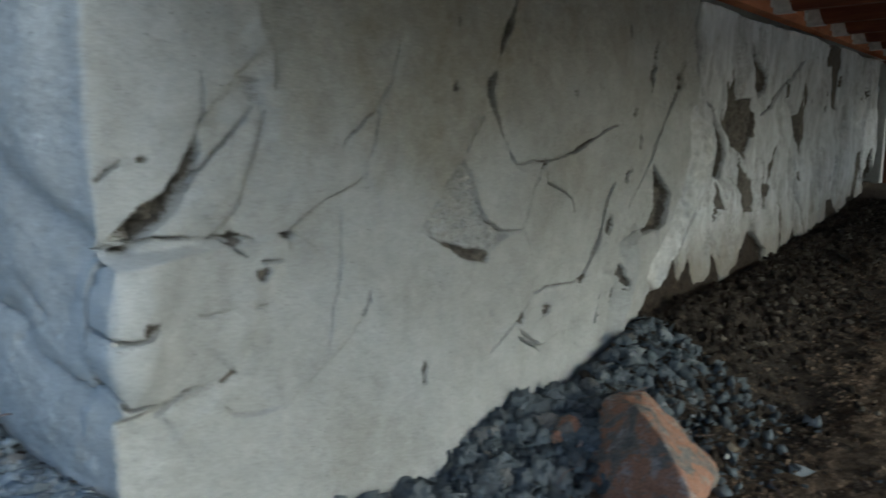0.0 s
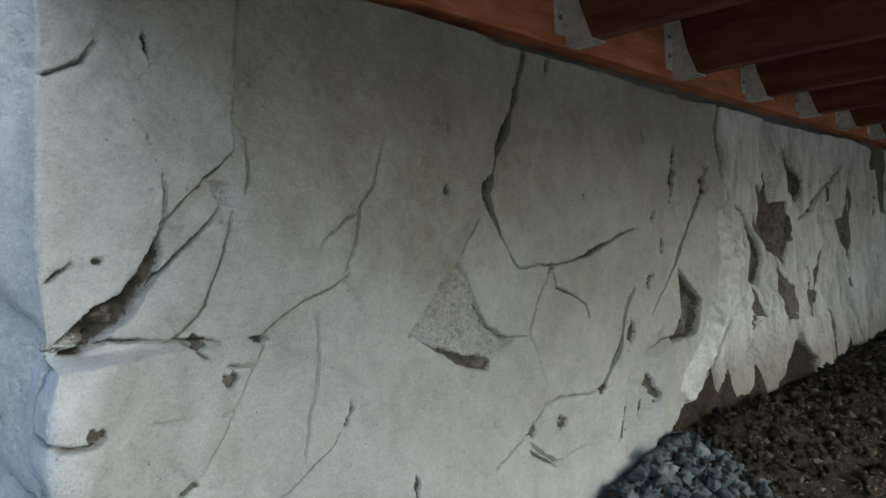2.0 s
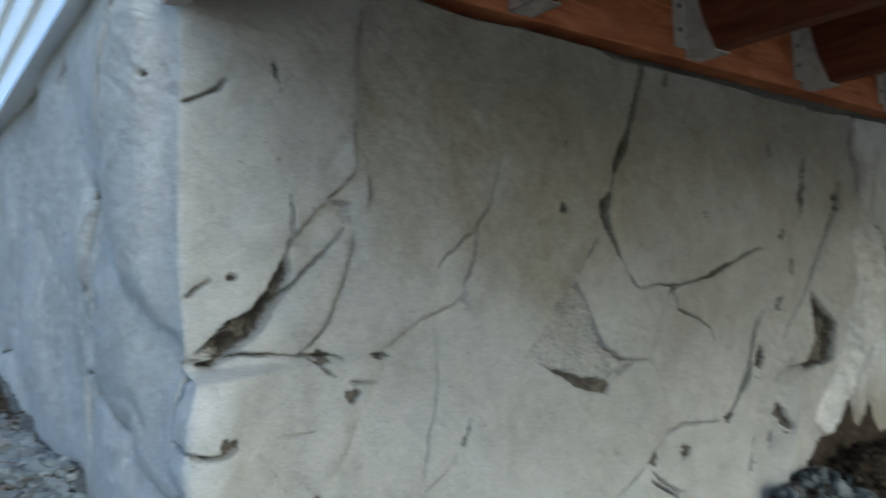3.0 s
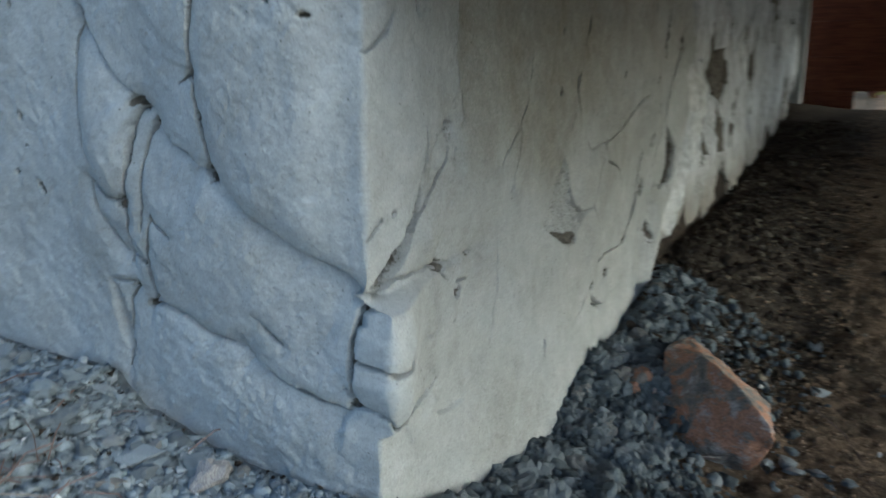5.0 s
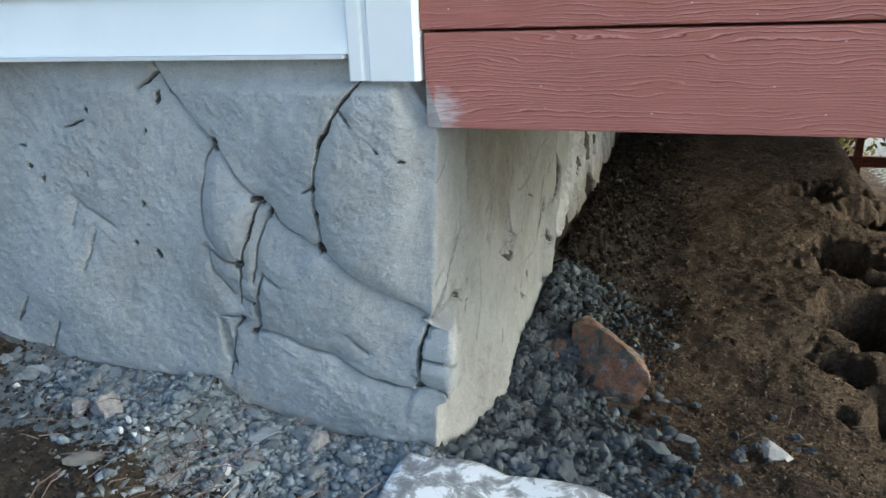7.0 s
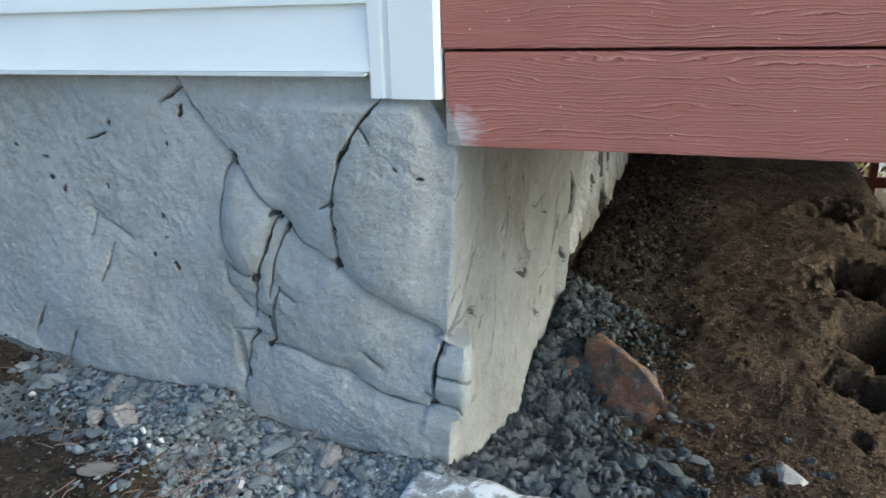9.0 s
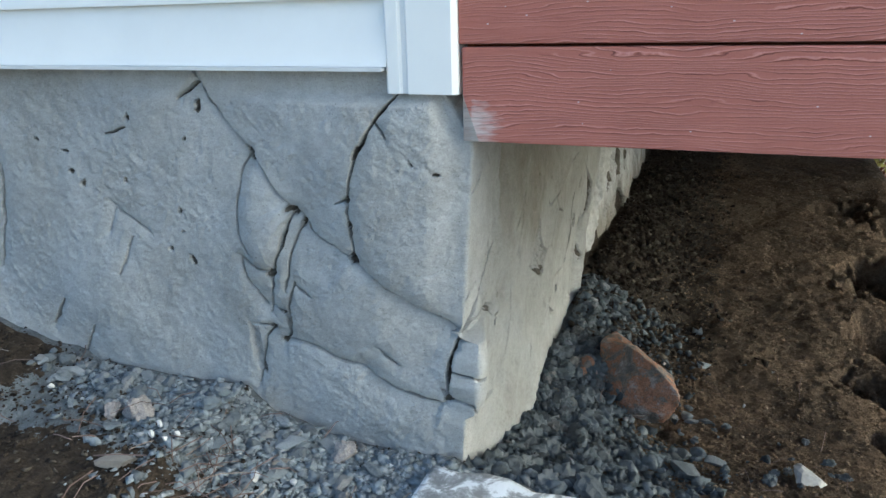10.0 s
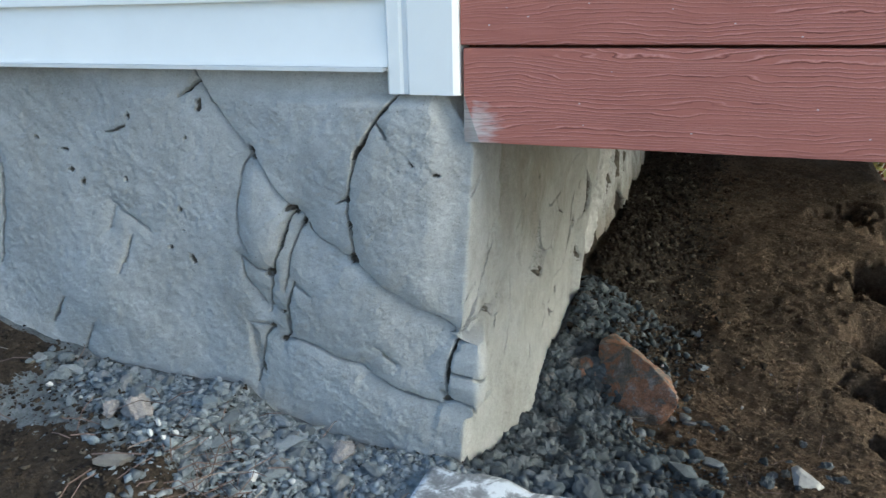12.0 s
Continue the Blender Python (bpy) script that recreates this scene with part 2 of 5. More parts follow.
def painted_board():
    """Brick-red fascia board with deep embossed wood grain along x."""
    m = Mat("red_fascia_paint", 0.68, spec=0.25)
    shift = m.maths("MULTIPLY", m.random(), 7.0)
    off = m.node("ShaderNodeCombineXYZ", X=shift, Z=shift).outputs[0]
    at = m.node("ShaderNodeVectorMath", **{})
    m.t.links.new(m.co, at.inputs[0])
    m.t.links.new(off, at.inputs[1])
    at = at.outputs[0]
    def stretched(sx, sz, scale, detail):
        mp = m.node("ShaderNodeMapping", Vector=at)
        mp.inputs["Scale"].default_value = (sx, 1, sz)
        return m.noise(scale, detail, 0.55, at=mp.outputs[0])

    sep = m.node("ShaderNodeSeparateXYZ", Vector=at)
    z = m.maths("MULTIPLY_ADD", stretched(3.0, 11, 1, 2), 0.052)
    z.node.inputs[2].default_value = 0
    z = m.maths("ADD", z, m.maths("MULTIPLY", stretched(26, 50, 1, 3), 0.007))
    z = m.maths("ADD", z, m.maths("MULTIPLY", stretched(1.2, 38, 1, 2), 0.02))
    z = m.maths("ADD", z, sep.outputs["Z"])
    grain = m.maths("FRACT", m.maths("MULTIPLY", z, 195.0))
    broken = m.maths("ADD", m.maths("MULTIPLY", stretched(9, 60, 1, 2), 0.5), m.maths("MULTIPLY", stretched(3.2, 22, 1, 2), 0.5))
    line = m.ramp(grain, (0.0, 1.0), (0.13, 0.0), (0.95, 0.0), (1.0, 1.0))
    line = m.maths("MULTIPLY", line, m.ramp(broken, (0.37, 0.1), (0.52, 1.0)))
    cut = m.maths("SUBTRACT", 1.0, line)
    mp2 = m.node("ShaderNodeMapping", Vector=at)
    mp2.inputs["Scale"].default_value = (0.05, 1, 1)
    fibre = m.noise(260, 4, 0.7, at=mp2.outputs[0])
    blot = m.noise(6, 4, 0.6, at=at)
    c = m.ramp(blot, (0.3, (0.34, 0.122, 0.088)), (0.7, (0.41, 0.15, 0.11)))
    # pale edge beside each grain line: a highlight painted into the colour
    c = m.mix(m.maths("MULTIPLY", m.ramp(grain, (0.10, 0.0), (0.22, 0.85), (0.42, 0.0)), m.ramp(broken, (0.37, 0.1), (0.52, 1.0))), c, (0.60, 0.29, 0.245))
    c = m.mix(m.maths("MULTIPLY", line, 0.68), c, (0.13, 0.045, 0.04))
    c = m.mix(m.ramp(fibre, (0.42, 0.0), (0.7, 0.35)), c, (0.49, 0.20, 0.155))
    c = m.mix(m.ramp(m.noise(420, 4, 0.75, at=at), (0.5, 0.0), (0.72, 0.45)), c, (0.25, 0.085, 0.07))
    raw = m.node("ShaderNodeSeparateXYZ", Vector=m.co)
    worn = m.maths("MULTIPLY", m.ramp(raw.outputs["X"], (0.028, 0.0), (0.040, 1.0), (0.062, 0.8), (0.105, 0.0)), m.ramp(raw.outputs["Z"], (0.515, 0.7), (0.55, 1.0), (0.60, 0.0)))
    rag_ = m.maths("ADD", m.maths("MULTIPLY", worn, 0.75), m.maths("MULTIPLY", m.maths("GREATER_THAN", worn, 0.02), m.maths("SUBTRACT", stretched(30, 130, 1, 5), 0.25)))
    c = m.mix(m.ramp(rag_, (0.52, 0.0), (0.95, 0.9)), c, (0.62, 0.54, 0.50))
    # the end of the lowest board was never painted
    unpainted = m.maths("LESS_THAN", m.maths("ADD", raw.outputs["X"], m.maths("MULTIPLY", m.maths("SUBTRACT", raw.outputs["Z"], 0.516), 0.35)), 0.049)
    c = m.mix(m.maths("MULTIPLY", unpainted, 0.85), c, m.ramp(stretched(9, 60, 1, 4), (0.3, (0.24, 0.235, 0.21)), (0.7, (0.40, 0.395, 0.365))))
    for size_, cut_ in ((16, 0.018), (30, 0.036), (44, 0.05), (9, 0.010)):
        mps = m.node("ShaderNodeMapping", Vector=at)
        mps.inputs["Scale"].default_value = (0.6, 0, 1)
        mps.inputs["Rotation"].default_value = (0, 0.5 * size_, 0)
        speck = m.cells(size_, at=mps.outputs[0])
        c = m.mix(m.ramp(speck.outputs["Distance"], (cut_ * 0.6, 0.85), (cut_, 0.0)), c, (0.66, 0.60, 0.60))
    return m.color(c).bump((cut, 0.7, 0.0025), (m.maths("MULTIPLY", grain, -1.0), 0.3, 0.002), (fibre, 0.6, 0.0015), (m.noise(420, 4, 0.75, at=at), 0.6, 0.0012)).m, m


def wood(name, dark, mid, light, rough=0.75):
    m = Mat(name, rough, spec=0.3)
    at = m.place((0.12, 0.12, 1))
    a = m.noise(45, 6, 0.65, at=at, warp=0.8)
    b = m.noise(5, 4, 0.6)
    c = m.ramp(a, (0.3, dark), (0.5, mid), (0.72, light))
    c = m.mix(m.ramp(b, (0.45, 0.0), (0.68, 0.6)), c, dark)
    return m.color(c).bump((a, 0.4, 0.002), (m.noise(200, 3, 0.6, at=at), 0.3, 0.0007)).m


def plain(name, color, rough, metal=0.0, vary=0.08, spec=0.4, scale=20):
    m = Mat(name, rough, metal, spec)
    n = m.noise(scale, 5, 0.6)
    lo = tuple(v * (1 - vary) for v in color)
    hi = tuple(min(1, v * (1 + vary)) for v in color)
    return m.color(m.ramp(n, (0.3, lo), (0.7, hi))).bump((m.noise(scale * 9, 4, 0.6), 0.12, 0.001)).m


CEMENT, SOIL, GRANITE = cement(), soil(), granite()
# second stone material is the first one darkened to imitate shade under the deck
RUBBLE, SHADED_RUBBLE = loose_stone_mat("rubble_stone", 0.2), loose_stone_mat("shaded_rubble_stone", 0.42)
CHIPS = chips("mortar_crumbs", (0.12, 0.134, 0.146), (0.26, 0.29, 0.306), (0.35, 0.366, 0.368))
# the same crumbs with the shade under the deck put into their colour
SHADED_CHIPS = chips("shaded_mortar_crumbs", (0.052, 0.059, 0.064), (0.14, 0.158, 0.169), (0.23, 0.245, 0.251))
GRIT = chips("pale_grit", (0.09, 0.07, 0.05), (0.17, 0.135, 0.097), (0.30, 0.26, 0.21))
CLODS = chips("soil_clods", (0.075, 0.054, 0.038), (0.19, 0.136, 0.092), (0.31, 0.235, 0.165))
RED, _ = painted_board()
JOIST = wood("red_brown_joist", (0.07, 0.022, 0.012), (0.13, 0.042, 0.021), (0.19, 0.065, 0.032))
LEDGER = wood("orange_ledger", (0.24, 0.08, 0.035), (0.42, 0.15, 0.065), (0.55, 0.23, 0.11))
VINYL = plain("white_vinyl", (0.82, 0.82, 0.785), 0.42, vary=0.03, scale=6)
ALU = plain("drip_metal", (0.72, 0.73, 0.74), 0.35, 0.6, vary=0.06)
ZINC = plain("galvanised_zinc", (0.55, 0.53, 0.49), 0.5, 0.35, vary=0.25, scale=60)
NAIL = plain("nail_steel", (0.20, 0.19, 0.18), 0.5, 0.8)
TAR = plain("sill_seal", (0.10, 0.098, 0.092), 0.9, vary=0.3)
NEEDLE = chips("dry_needles", (0.11, 0.08, 0.07), (0.19, 0.14, 0.122), (0.34, 0.30, 0.25))


def splashed():
    m = Mat("whitened_concrete", 0.92, spec=0.2)
    n = m.noise(19, 6, 0.7, warp=0.6)
    c = m.ramp(n, (0.42, (0.22, 0.22, 0.215)), (0.5, (0.36, 0.36, 0.355)), (0.56, (0.72, 0.73, 0.73)))
    return m.color(c).bump((n, 0.6, 0.008), (m.noise(120, 5, 0.7), 0.6, 0.003)).m


SLAB = splashed()


# ---- mesh helpers ----
def obj(name, bm, mat, parent=None, label="", smooth=False):
    me = bpy.data.meshes.new(name)
    bm.to_mesh(me)
    bm.free()
    me.materials.append(mat)
    if smooth:
        me.polygons.foreach_set("use_smooth", [True] * len(me.polygons))
    o = new(name, me)
    if parent:
        o.parent = parent
    if label:
        o["label"] = label
    return o


def part(name, bm, mat, parent, label="", smooth=False):
    return obj(name, bm, mat, parent, label, smooth)


def box(x0, x1, y0, y1, z0, z1, bevel=0.0, bm=None, seg=2):
    own = bmesh.new()
    bmesh.ops.create_cube(own, size=1, matrix=Matrix.Translation(((x0 + x1) / 2, (y0 + y1) / 2, (z0 + z1) / 2)) @ Matrix.Diagonal((x1 - x0, y1 - y0, z1 - z0, 1)))
    if bevel:
        bmesh.ops.bevel(own, geom=own.edges[:], offset=bevel, segments=seg, affect="EDGES", profile=0.6)
    if bm is None:
        return own
    me = bpy.data.meshes.new("tmp")
    own.to_mesh(me)
    own.free()
    bm.from_mesh(me)
    bpy.data.meshes.remove(me)
    return bm


def thing(name, place, label, category, group="", kind=""):
    e = new(name)
    e.location = place
    return tagged(e, label, category, group, kind)


def prism(profile, x0, x1, bm=None, axis="x"):
    """A closed profile of (y, z) pairs swept from x0 to x1."""
    bm = bm or bmesh.new()
    ends = []
    for x in (x0, x1):
        ends.append([bm.verts.new((x, p, q)) for p, q in profile])
    n = len(profile)
    for i in range(n):
        bm.faces.new((ends[0][i], ends[0][(i + 1) % n], ends[1][(i + 1) % n], ends[1][i]))
    bm.faces.new(ends[0][::-1])
    bm.faces.new(ends[1])
    bmesh.ops.recalc_face_normals(bm, faces=bm.faces[:])
    return bm


def vnoise(u, v, scale, seed):
    """Smooth value noise in -1..1 on arrays, features about 1/scale metres wide."""
    rng = np.random.RandomState(seed)
    n = 128
    lat = rng.uniform(-1, 1, (n, n))
    a, b = np.asarray(u) * scale + 37.3, np.asarray(v) * scale + 11.7
    i, j = np.floor(a).astype(int), np.floor(b).astype(int)
    fa, fb = a - i, b - j
    fa, fb = fa * fa * fa * (fa * (fa * 6 - 15) + 10), fb * fb * fb * (fb * (fb * 6 - 15) + 10)
    i0, i1, j0, j1 = i % n, (i + 1) % n, j % n, (j + 1) % n
    return (lat[i0, j0] * (1 - fa) + lat[i1, j0] * fa) * (1 - fb) + (lat[i0, j1] * (1 - fa) + lat[i1, j1] * fa) * fb


def octaves(u, v, scale, count, seed, gain=0.5):
    return sum(gain ** k * vnoise(u, v, scale * 2.03 ** k, seed + k) for k in range(count))


def smooth01(t):
    t = np.clip(t, 0, 1)
    return t * t * (3 - 2 * t)


def grid_mesh(name, P, faces, mat, parent=None, normals=None, masks=()):
    """A smooth mesh from an (n, 3) array and an (m, 4) array of corners."""
    me = bpy.data.meshes.new(name)
    me.vertices.add(len(P))
    me.vertices.foreach_set("co", np.ascontiguousarray(P, dtype=np.float32).ravel())
    m = len(faces)
    me.loops.add(4 * m)
    me.loops.foreach_set("vertex_index", np.ascontiguousarray(faces, dtype=np.int32).ravel())
    me.polygons.add(m)
    me.polygons.foreach_set("loop_start", np.arange(0, 4 * m, 4, dtype=np.int32))
    me.polygons.foreach_set("use_smooth", np.ones(m, dtype=bool))
    me.update(calc_edges=True)
    me.validate()
    if normals is not None:
        me.normals_split_custom_set_from_vertices(normals.tolist())
    for key, values in masks:
        me.attributes.new(key, "FLOAT", "POINT").data.foreach_set("value", np.ascontiguousarray(values, dtype=np.float32))
    me.materials.append(mat)
    o = new(name, me)
    if parent:
        o.parent = parent
    return o


# ---- ground ----
def ground_z(x, y):
    """Height of the ground, without its fine roughness."""
    x, y = np.asarray(x, float), np.asarray(y, float)
    wall = np.interp(y, (-3, -0.3, 0, 0.09, 0.2, 0.34, 0.46, 0.6, 0.73, 0.9, 1.04, 1.2, 1.45, 1.8, 2.2, 2.7, 3.5, 4.4, 6), (-0.16, -0.11, -0.10, -0.15, -0.205, -0.245, -0.24, -0.21, -0.205, -0.228, -0.2, -0.182, -0.175, -0.195, -0.195, -0.17, -0.15, -0.08, -0.35))
    open_ = np.interp(y, (-3, -0.3, 0, 0.3, 0.6, 0.9, 1.3, 2, 3, 4, 4.6, 6), (-0.2, -0.14, -0.14, -0.24, -0.34, -0.34, -0.31, -0.24, -0.17, -0.1, -0.12, -0.45))
    side = wall + (open_ - wall) * smooth01(x / 0.35) - 0.62 * smooth01((x - 1.12) / 0.5) * smooth01((y - 1.6) / 1.6)
    front = np.interp(x, (-3, -1.14, -0.99, -0.86, -0.66, -0.46, -0.4, -0.22, 0, 0.5), (0.2, 0.055, 0.015, -0.02, -0.01, -0.005, -0.055, -0.085, -0.075, -0.12)) - 0.06 * np.clip(-y, 0, 2)
    front = front + (-0.2 - front) * smooth01((-y - 0.7) / 1.2)
    k = np.where(y > 0, 1.0, smooth01((x + 0.03) / 0.12) * smooth01((y + 0.25) / 0.25))
    k = np.where(x < -0.02, 0, k)
    return np.clip(front + (side - front) * k, -1.0, 0.6)


def axis(lo, a, b, hi, step):
    mid = np.arange(a, b + step / 2, step)
    grow = step * 1.28 ** np.arange(1, 40)
    up, down = b + np.cumsum(grow), a - np.cumsum(grow)
    return np.concatenate([down[down > lo][::-1], mid, up[up < hi]])


gx, gy = axis(-150, -1.4, 1.7, 150, 0.0085), axis(-150, -0.7, 3.2, 150, 0.0085)
GX, GY = np.meshgrid(gx, gy)
HOLLOWS = ((0.98, 1.7, 0.15, 0.14), (1.02, 1.26, 0.17, 0.21), (0.9, 1.0, 0.09, 0.08), (1.12, 2.3, 0.16, 0.14), (0.84, 2.5, 0.07, 0.06), (1.08, 0.82, 0.16, 0.20))


def surface_z(x, y):
    """Height of the ground with its heaps, hollows and roughness."""
    near = smooth01((5 - np.hypot(x, y - 1)) / 3)
    heap = smooth01((0.34 - x + 0.1 * octaves(x, y, 7, 2, 44)) / 0.1) * smooth01((x + 0.02) / 0.03) * smooth01(y / 0.05) * smooth01((2.4 - y) / 0.8)
    z = ground_z(x, y) + near * (0.009 * octaves(x, y, 5, 3, 5) + 0.004 * octaves(x, y, 30, 2, 15, 0.6) + 0.013 * np.clip(octaves(x, y, 22, 3, 61, 0.65), -0.7, 1.2) * heap)
    z = z - 0.035 * near * np.clip(octaves(x, y, 3.1, 2, 40) - 0.55, 0, 1) * smooth01((x - 0.75) / 0.4)
    for px, py, pr, pd in HOLLOWS:
        z = z - pd * smooth01(1.3 - np.hypot(x - px, (y - py) * 0.8) / pr + 0.65 * octaves(x, y, 6, 4, 51, 0.6))
    return z


GZ = surface_z(GX, GY)
n0, n1 = len(gy), len(gx)
idx = np.arange(n0 * n1).reshape(n0, n1)
quads = np.stack([idx[:-1, :-1], idx[:-1, 1:], idx[1:, 1:], idx[1:, :-1]], -1).reshape(-1, 4)
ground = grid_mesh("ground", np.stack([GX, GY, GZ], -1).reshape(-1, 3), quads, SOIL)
tagged(ground, "brown crumbly soil with grey mortar rubble along the wall", "ground", kind="structure")

# ---- foundation wall: one trowelled coat that turns the corner ----
# s runs along the wall: below 0 on the front face (x = s), above 0 on the side face (y = s)
S = np.concatenate([np.arange(-4.4, -2.2, 0.03), np.arange(-2.2, -1.15, 0.008), np.arange(-1.15, -0.58, 0.003), np.arange(-0.58, 0.74, 0.0018), np.arange(0.74, 1.3, 0.003), np.arange(1.3, 2.3, 0.0032), np.arange(2.3, 3.1, 0.005), np.arange(3.1, 4.4, 0.010)])
Z = np.arange(-0.36, 0.628, 0.0018)
SS, ZZ = np.meshgrid(S, Z)
WS = SS + 0.0026 * octaves(SS, ZZ, 20, 3, 70) + 0.0010 * octaves(SS, ZZ, 130, 2, 72)
WZ = ZZ + 0.0026 * octaves(SS, ZZ, 20, 3, 80) + 0.0010 * octaves(SS, ZZ, 130, 2, 82)
H = 0.006 * octaves(SS, ZZ, 4, 2, 90) + 0.0012 * octaves(SS, ZZ, 22, 3, 95, 0.6)
# sandy grain, with rougher patches where the float dragged
drag = smooth01((octaves(SS, ZZ, 6, 2, 97) - 0.05) / 0.5)
H += 0.0007 * octaves(SS, ZZ, 75, 3, 98, 0.7) + 0.0011 * drag * octaves(SS + 0.4 * ZZ, ZZ, 40, 4, 101, 0.65)
# raw masonry further in: rougher, with upright ribs
edge_of_coat = np.interp(ZZ, (-0.3, -0.1, -0.03, 0.09, 0.28, 0.32, 0.45, 0.6), (1.34, 1.357, 1.379, 1.483, 1.604, 1.60, 1.59, 1.574))
raw = smooth01((SS + 0.012 * octaves(SS, ZZ, 14, 2, 141) - edge_of_coat) / 0.03)
rng = np.random.RandomState(12)
far_cols = slice(int(np.searchsorted(S, 1.5)), len(S))
fs, fz = SS[:, far_cols] + 0.02 * octaves(SS[:, far_cols], ZZ[:, far_cols], 12, 3, 131), ZZ[:, far_cols]
best_d, best_h = np.full(fs.shape, 9.0), np.zeros(fs.shape)
second_d = np.full(fs.shape, 9.0)
for _ in range(46):
    cs, cz, ts, tz, up = rng.uniform(1.45, 4.45), rng.uniform(-0.35, 0.65), rng.normal(0, 0.085), rng.normal(0, 0.03), rng.normal(0.002, 0.006)
    d = np.hypot((fs - cs) / 0.75, (fz - cz) / 1.45 + (fs - cs) * 0.4)
    nearer = d < best_d
    second_d = np.where(nearer, best_d, np.minimum(second_d, d))
    best_d = np.where(nearer, d, best_d)
    best_h = np.where(nearer, up + ts * (fs - cs) + tz * (fz - cz), best_h)
for _ in range(1):
    best_h[:, 2:-2] = (best_h[:, :-4] + best_h[:, 1:-3] + best_h[:, 2:-2] + best_h[:, 3:-1] + best_h[:, 4:]) / 5
    best_h[4:-4] = (best_h[:-8] + best_h[2:-6] + best_h[4:-4] + best_h[6:-2] + best_h[8:]) / 5
H[:, far_cols] += raw[:, far_cols] * (np.clip(best_h, -0.009, 0.008) + 0.0022 * octaves(fs, fz * 0.8, 26, 4, 133, 0.6))
BAR = np.ones_like(H)
BARE = np.zeros_like(H)
# dark slivers of bare masonry between the plates of lime
sliver = smooth01((-0.022 + 0.06 * np.clip(octaves(fs, fz, 4, 2, 151), -0.3, 1) - (second_d - best_d)) / 0.012)
flaked = smooth01((octaves(fs * 1.6, fz * 0.7, 7, 4, 155, 0.6) - 0.42) / 0.16)
BARE[:, far_cols] = np.maximum(0.85 * sliver, 0.3 * flaked) * raw[:, far_cols]
H[:, far_cols] -= 0.005 * flaked * raw[:, far_cols]
H[:, far_cols] -= 0.008 * sliver * raw[:, far_cols]
RAG = np.clip(0.8 + 0.8 * octaves(SS, ZZ, 16, 2, 60, 0.6), 0.2, 1.8)
OPEN = np.where(SS < 0, 0.55, 0.3) + np.where(SS < 0, 0.45, 0.7) * smooth01((0.62 + 1.0 * octaves(SS, ZZ, 13, 2, 64)) / 0.55)


def window(s0, s1, z0, z1, m=0.06):
    i0, i1 = np.searchsorted(S, (s0 - m, s1 + m))
    j0, j1 = np.searchsorted(Z, (z0 - m, z1 + m))
    return slice(j0, j1), slice(i0, i1)


def crack(pts, w=0.004, depth=0.014, soft=0.012, dip=0.004, step=0.0):
    """A joint along a line of (s, z) points: a slit w wide, and a softly rounded edge. step: how much the right-hand side of the line stands back."""
    p = np.array(pts, float)
    r = window(p[:, 0].min(), p[:, 0].max(), p[:, 1].min(), p[:, 1].max(), 0.15 if step else 0.06)
    u, v = WS[r], WZ[r]
    best = np.full(u.shape, 9.0)
    sign = np.zeros(u.shape)
    along = np.zeros(u.shape)
    n = len(p) - 1
    for k in range(n):
        a, d = p[k], p[k + 1] - p[k]
        t = np.clip(((u - a[0]) * d[0] + (v - a[1]) * d[1]) / (d @ d), 0, 1)
        e = np.hypot(u - a[0] - t * d[0], v - a[1] - t * d[1])
        nearer = e < best
        best = np.where(nearer, e, best)
        sign = np.where(nearer, np.sign(d[0] * (v - a[1]) - d[1] * (u - a[0])), sign)
        along = np.where(nearer, (k + t) / n, along)
    taper = 0.2 + 0.8 * np.sin(np.pi * np.clip(along, 0.02, 0.98)) ** 0.6
    width = np.maximum((0.42 if 0 < p[0, 0] and w < 0.008 else 0.5) * w * RAG[r] * taper, 0.0013)
    slit = np.clip(1.12 - best / width, 0, 1) ** 0.4 * (OPEN[r] if w < 0.008 else 1)
    H[r] -= (1.8 if 0 < p[0, 0] else 2.3) * depth * slit * taper + (1.3 * dip if p[0, 0] < 0 else 0.55 * dip) * np.exp(-(best / (1.25 * soft)) ** 1.3)
    BARE[r] = np.maximum(BARE[r], min(1.0, w / 0.006) * np.clip(1.25 * slit, 0, 1) * taper)
    if step:
        ends = smooth01(along / 0.1) * smooth01((1 - along) / 0.1)
        H[r] -= step * smooth01(0.5 - sign * best / 0.003) * ends * np.exp(-(best / 0.055) ** 2)
    BAR[r] += 60 * (best < 0.0075)


def pocket(s, z, rs, rz, depth=0.014, turn=0.0):
    """A torn hole."""
    r = window(s - rs, s + rs, z - rz, z + rz, max(rs, rz) + 0.02)
    c, q = math.cos(radians(turn)), math.sin(radians(turn))
    u, v = WS[r] - s, WZ[r] - z
    d = np.hypot((u * c + v * q) / rs, (v * c - u * q) / rz) * 1.3 + 0.6 * octaves(SS[r], ZZ[r], 75, 3, 33, 0.6)
    k = smooth01((1.1 - d) / 0.4)
    H[r] -= depth * k
    BARE[r] = np.maximum(BARE[r], 0.85 * k)


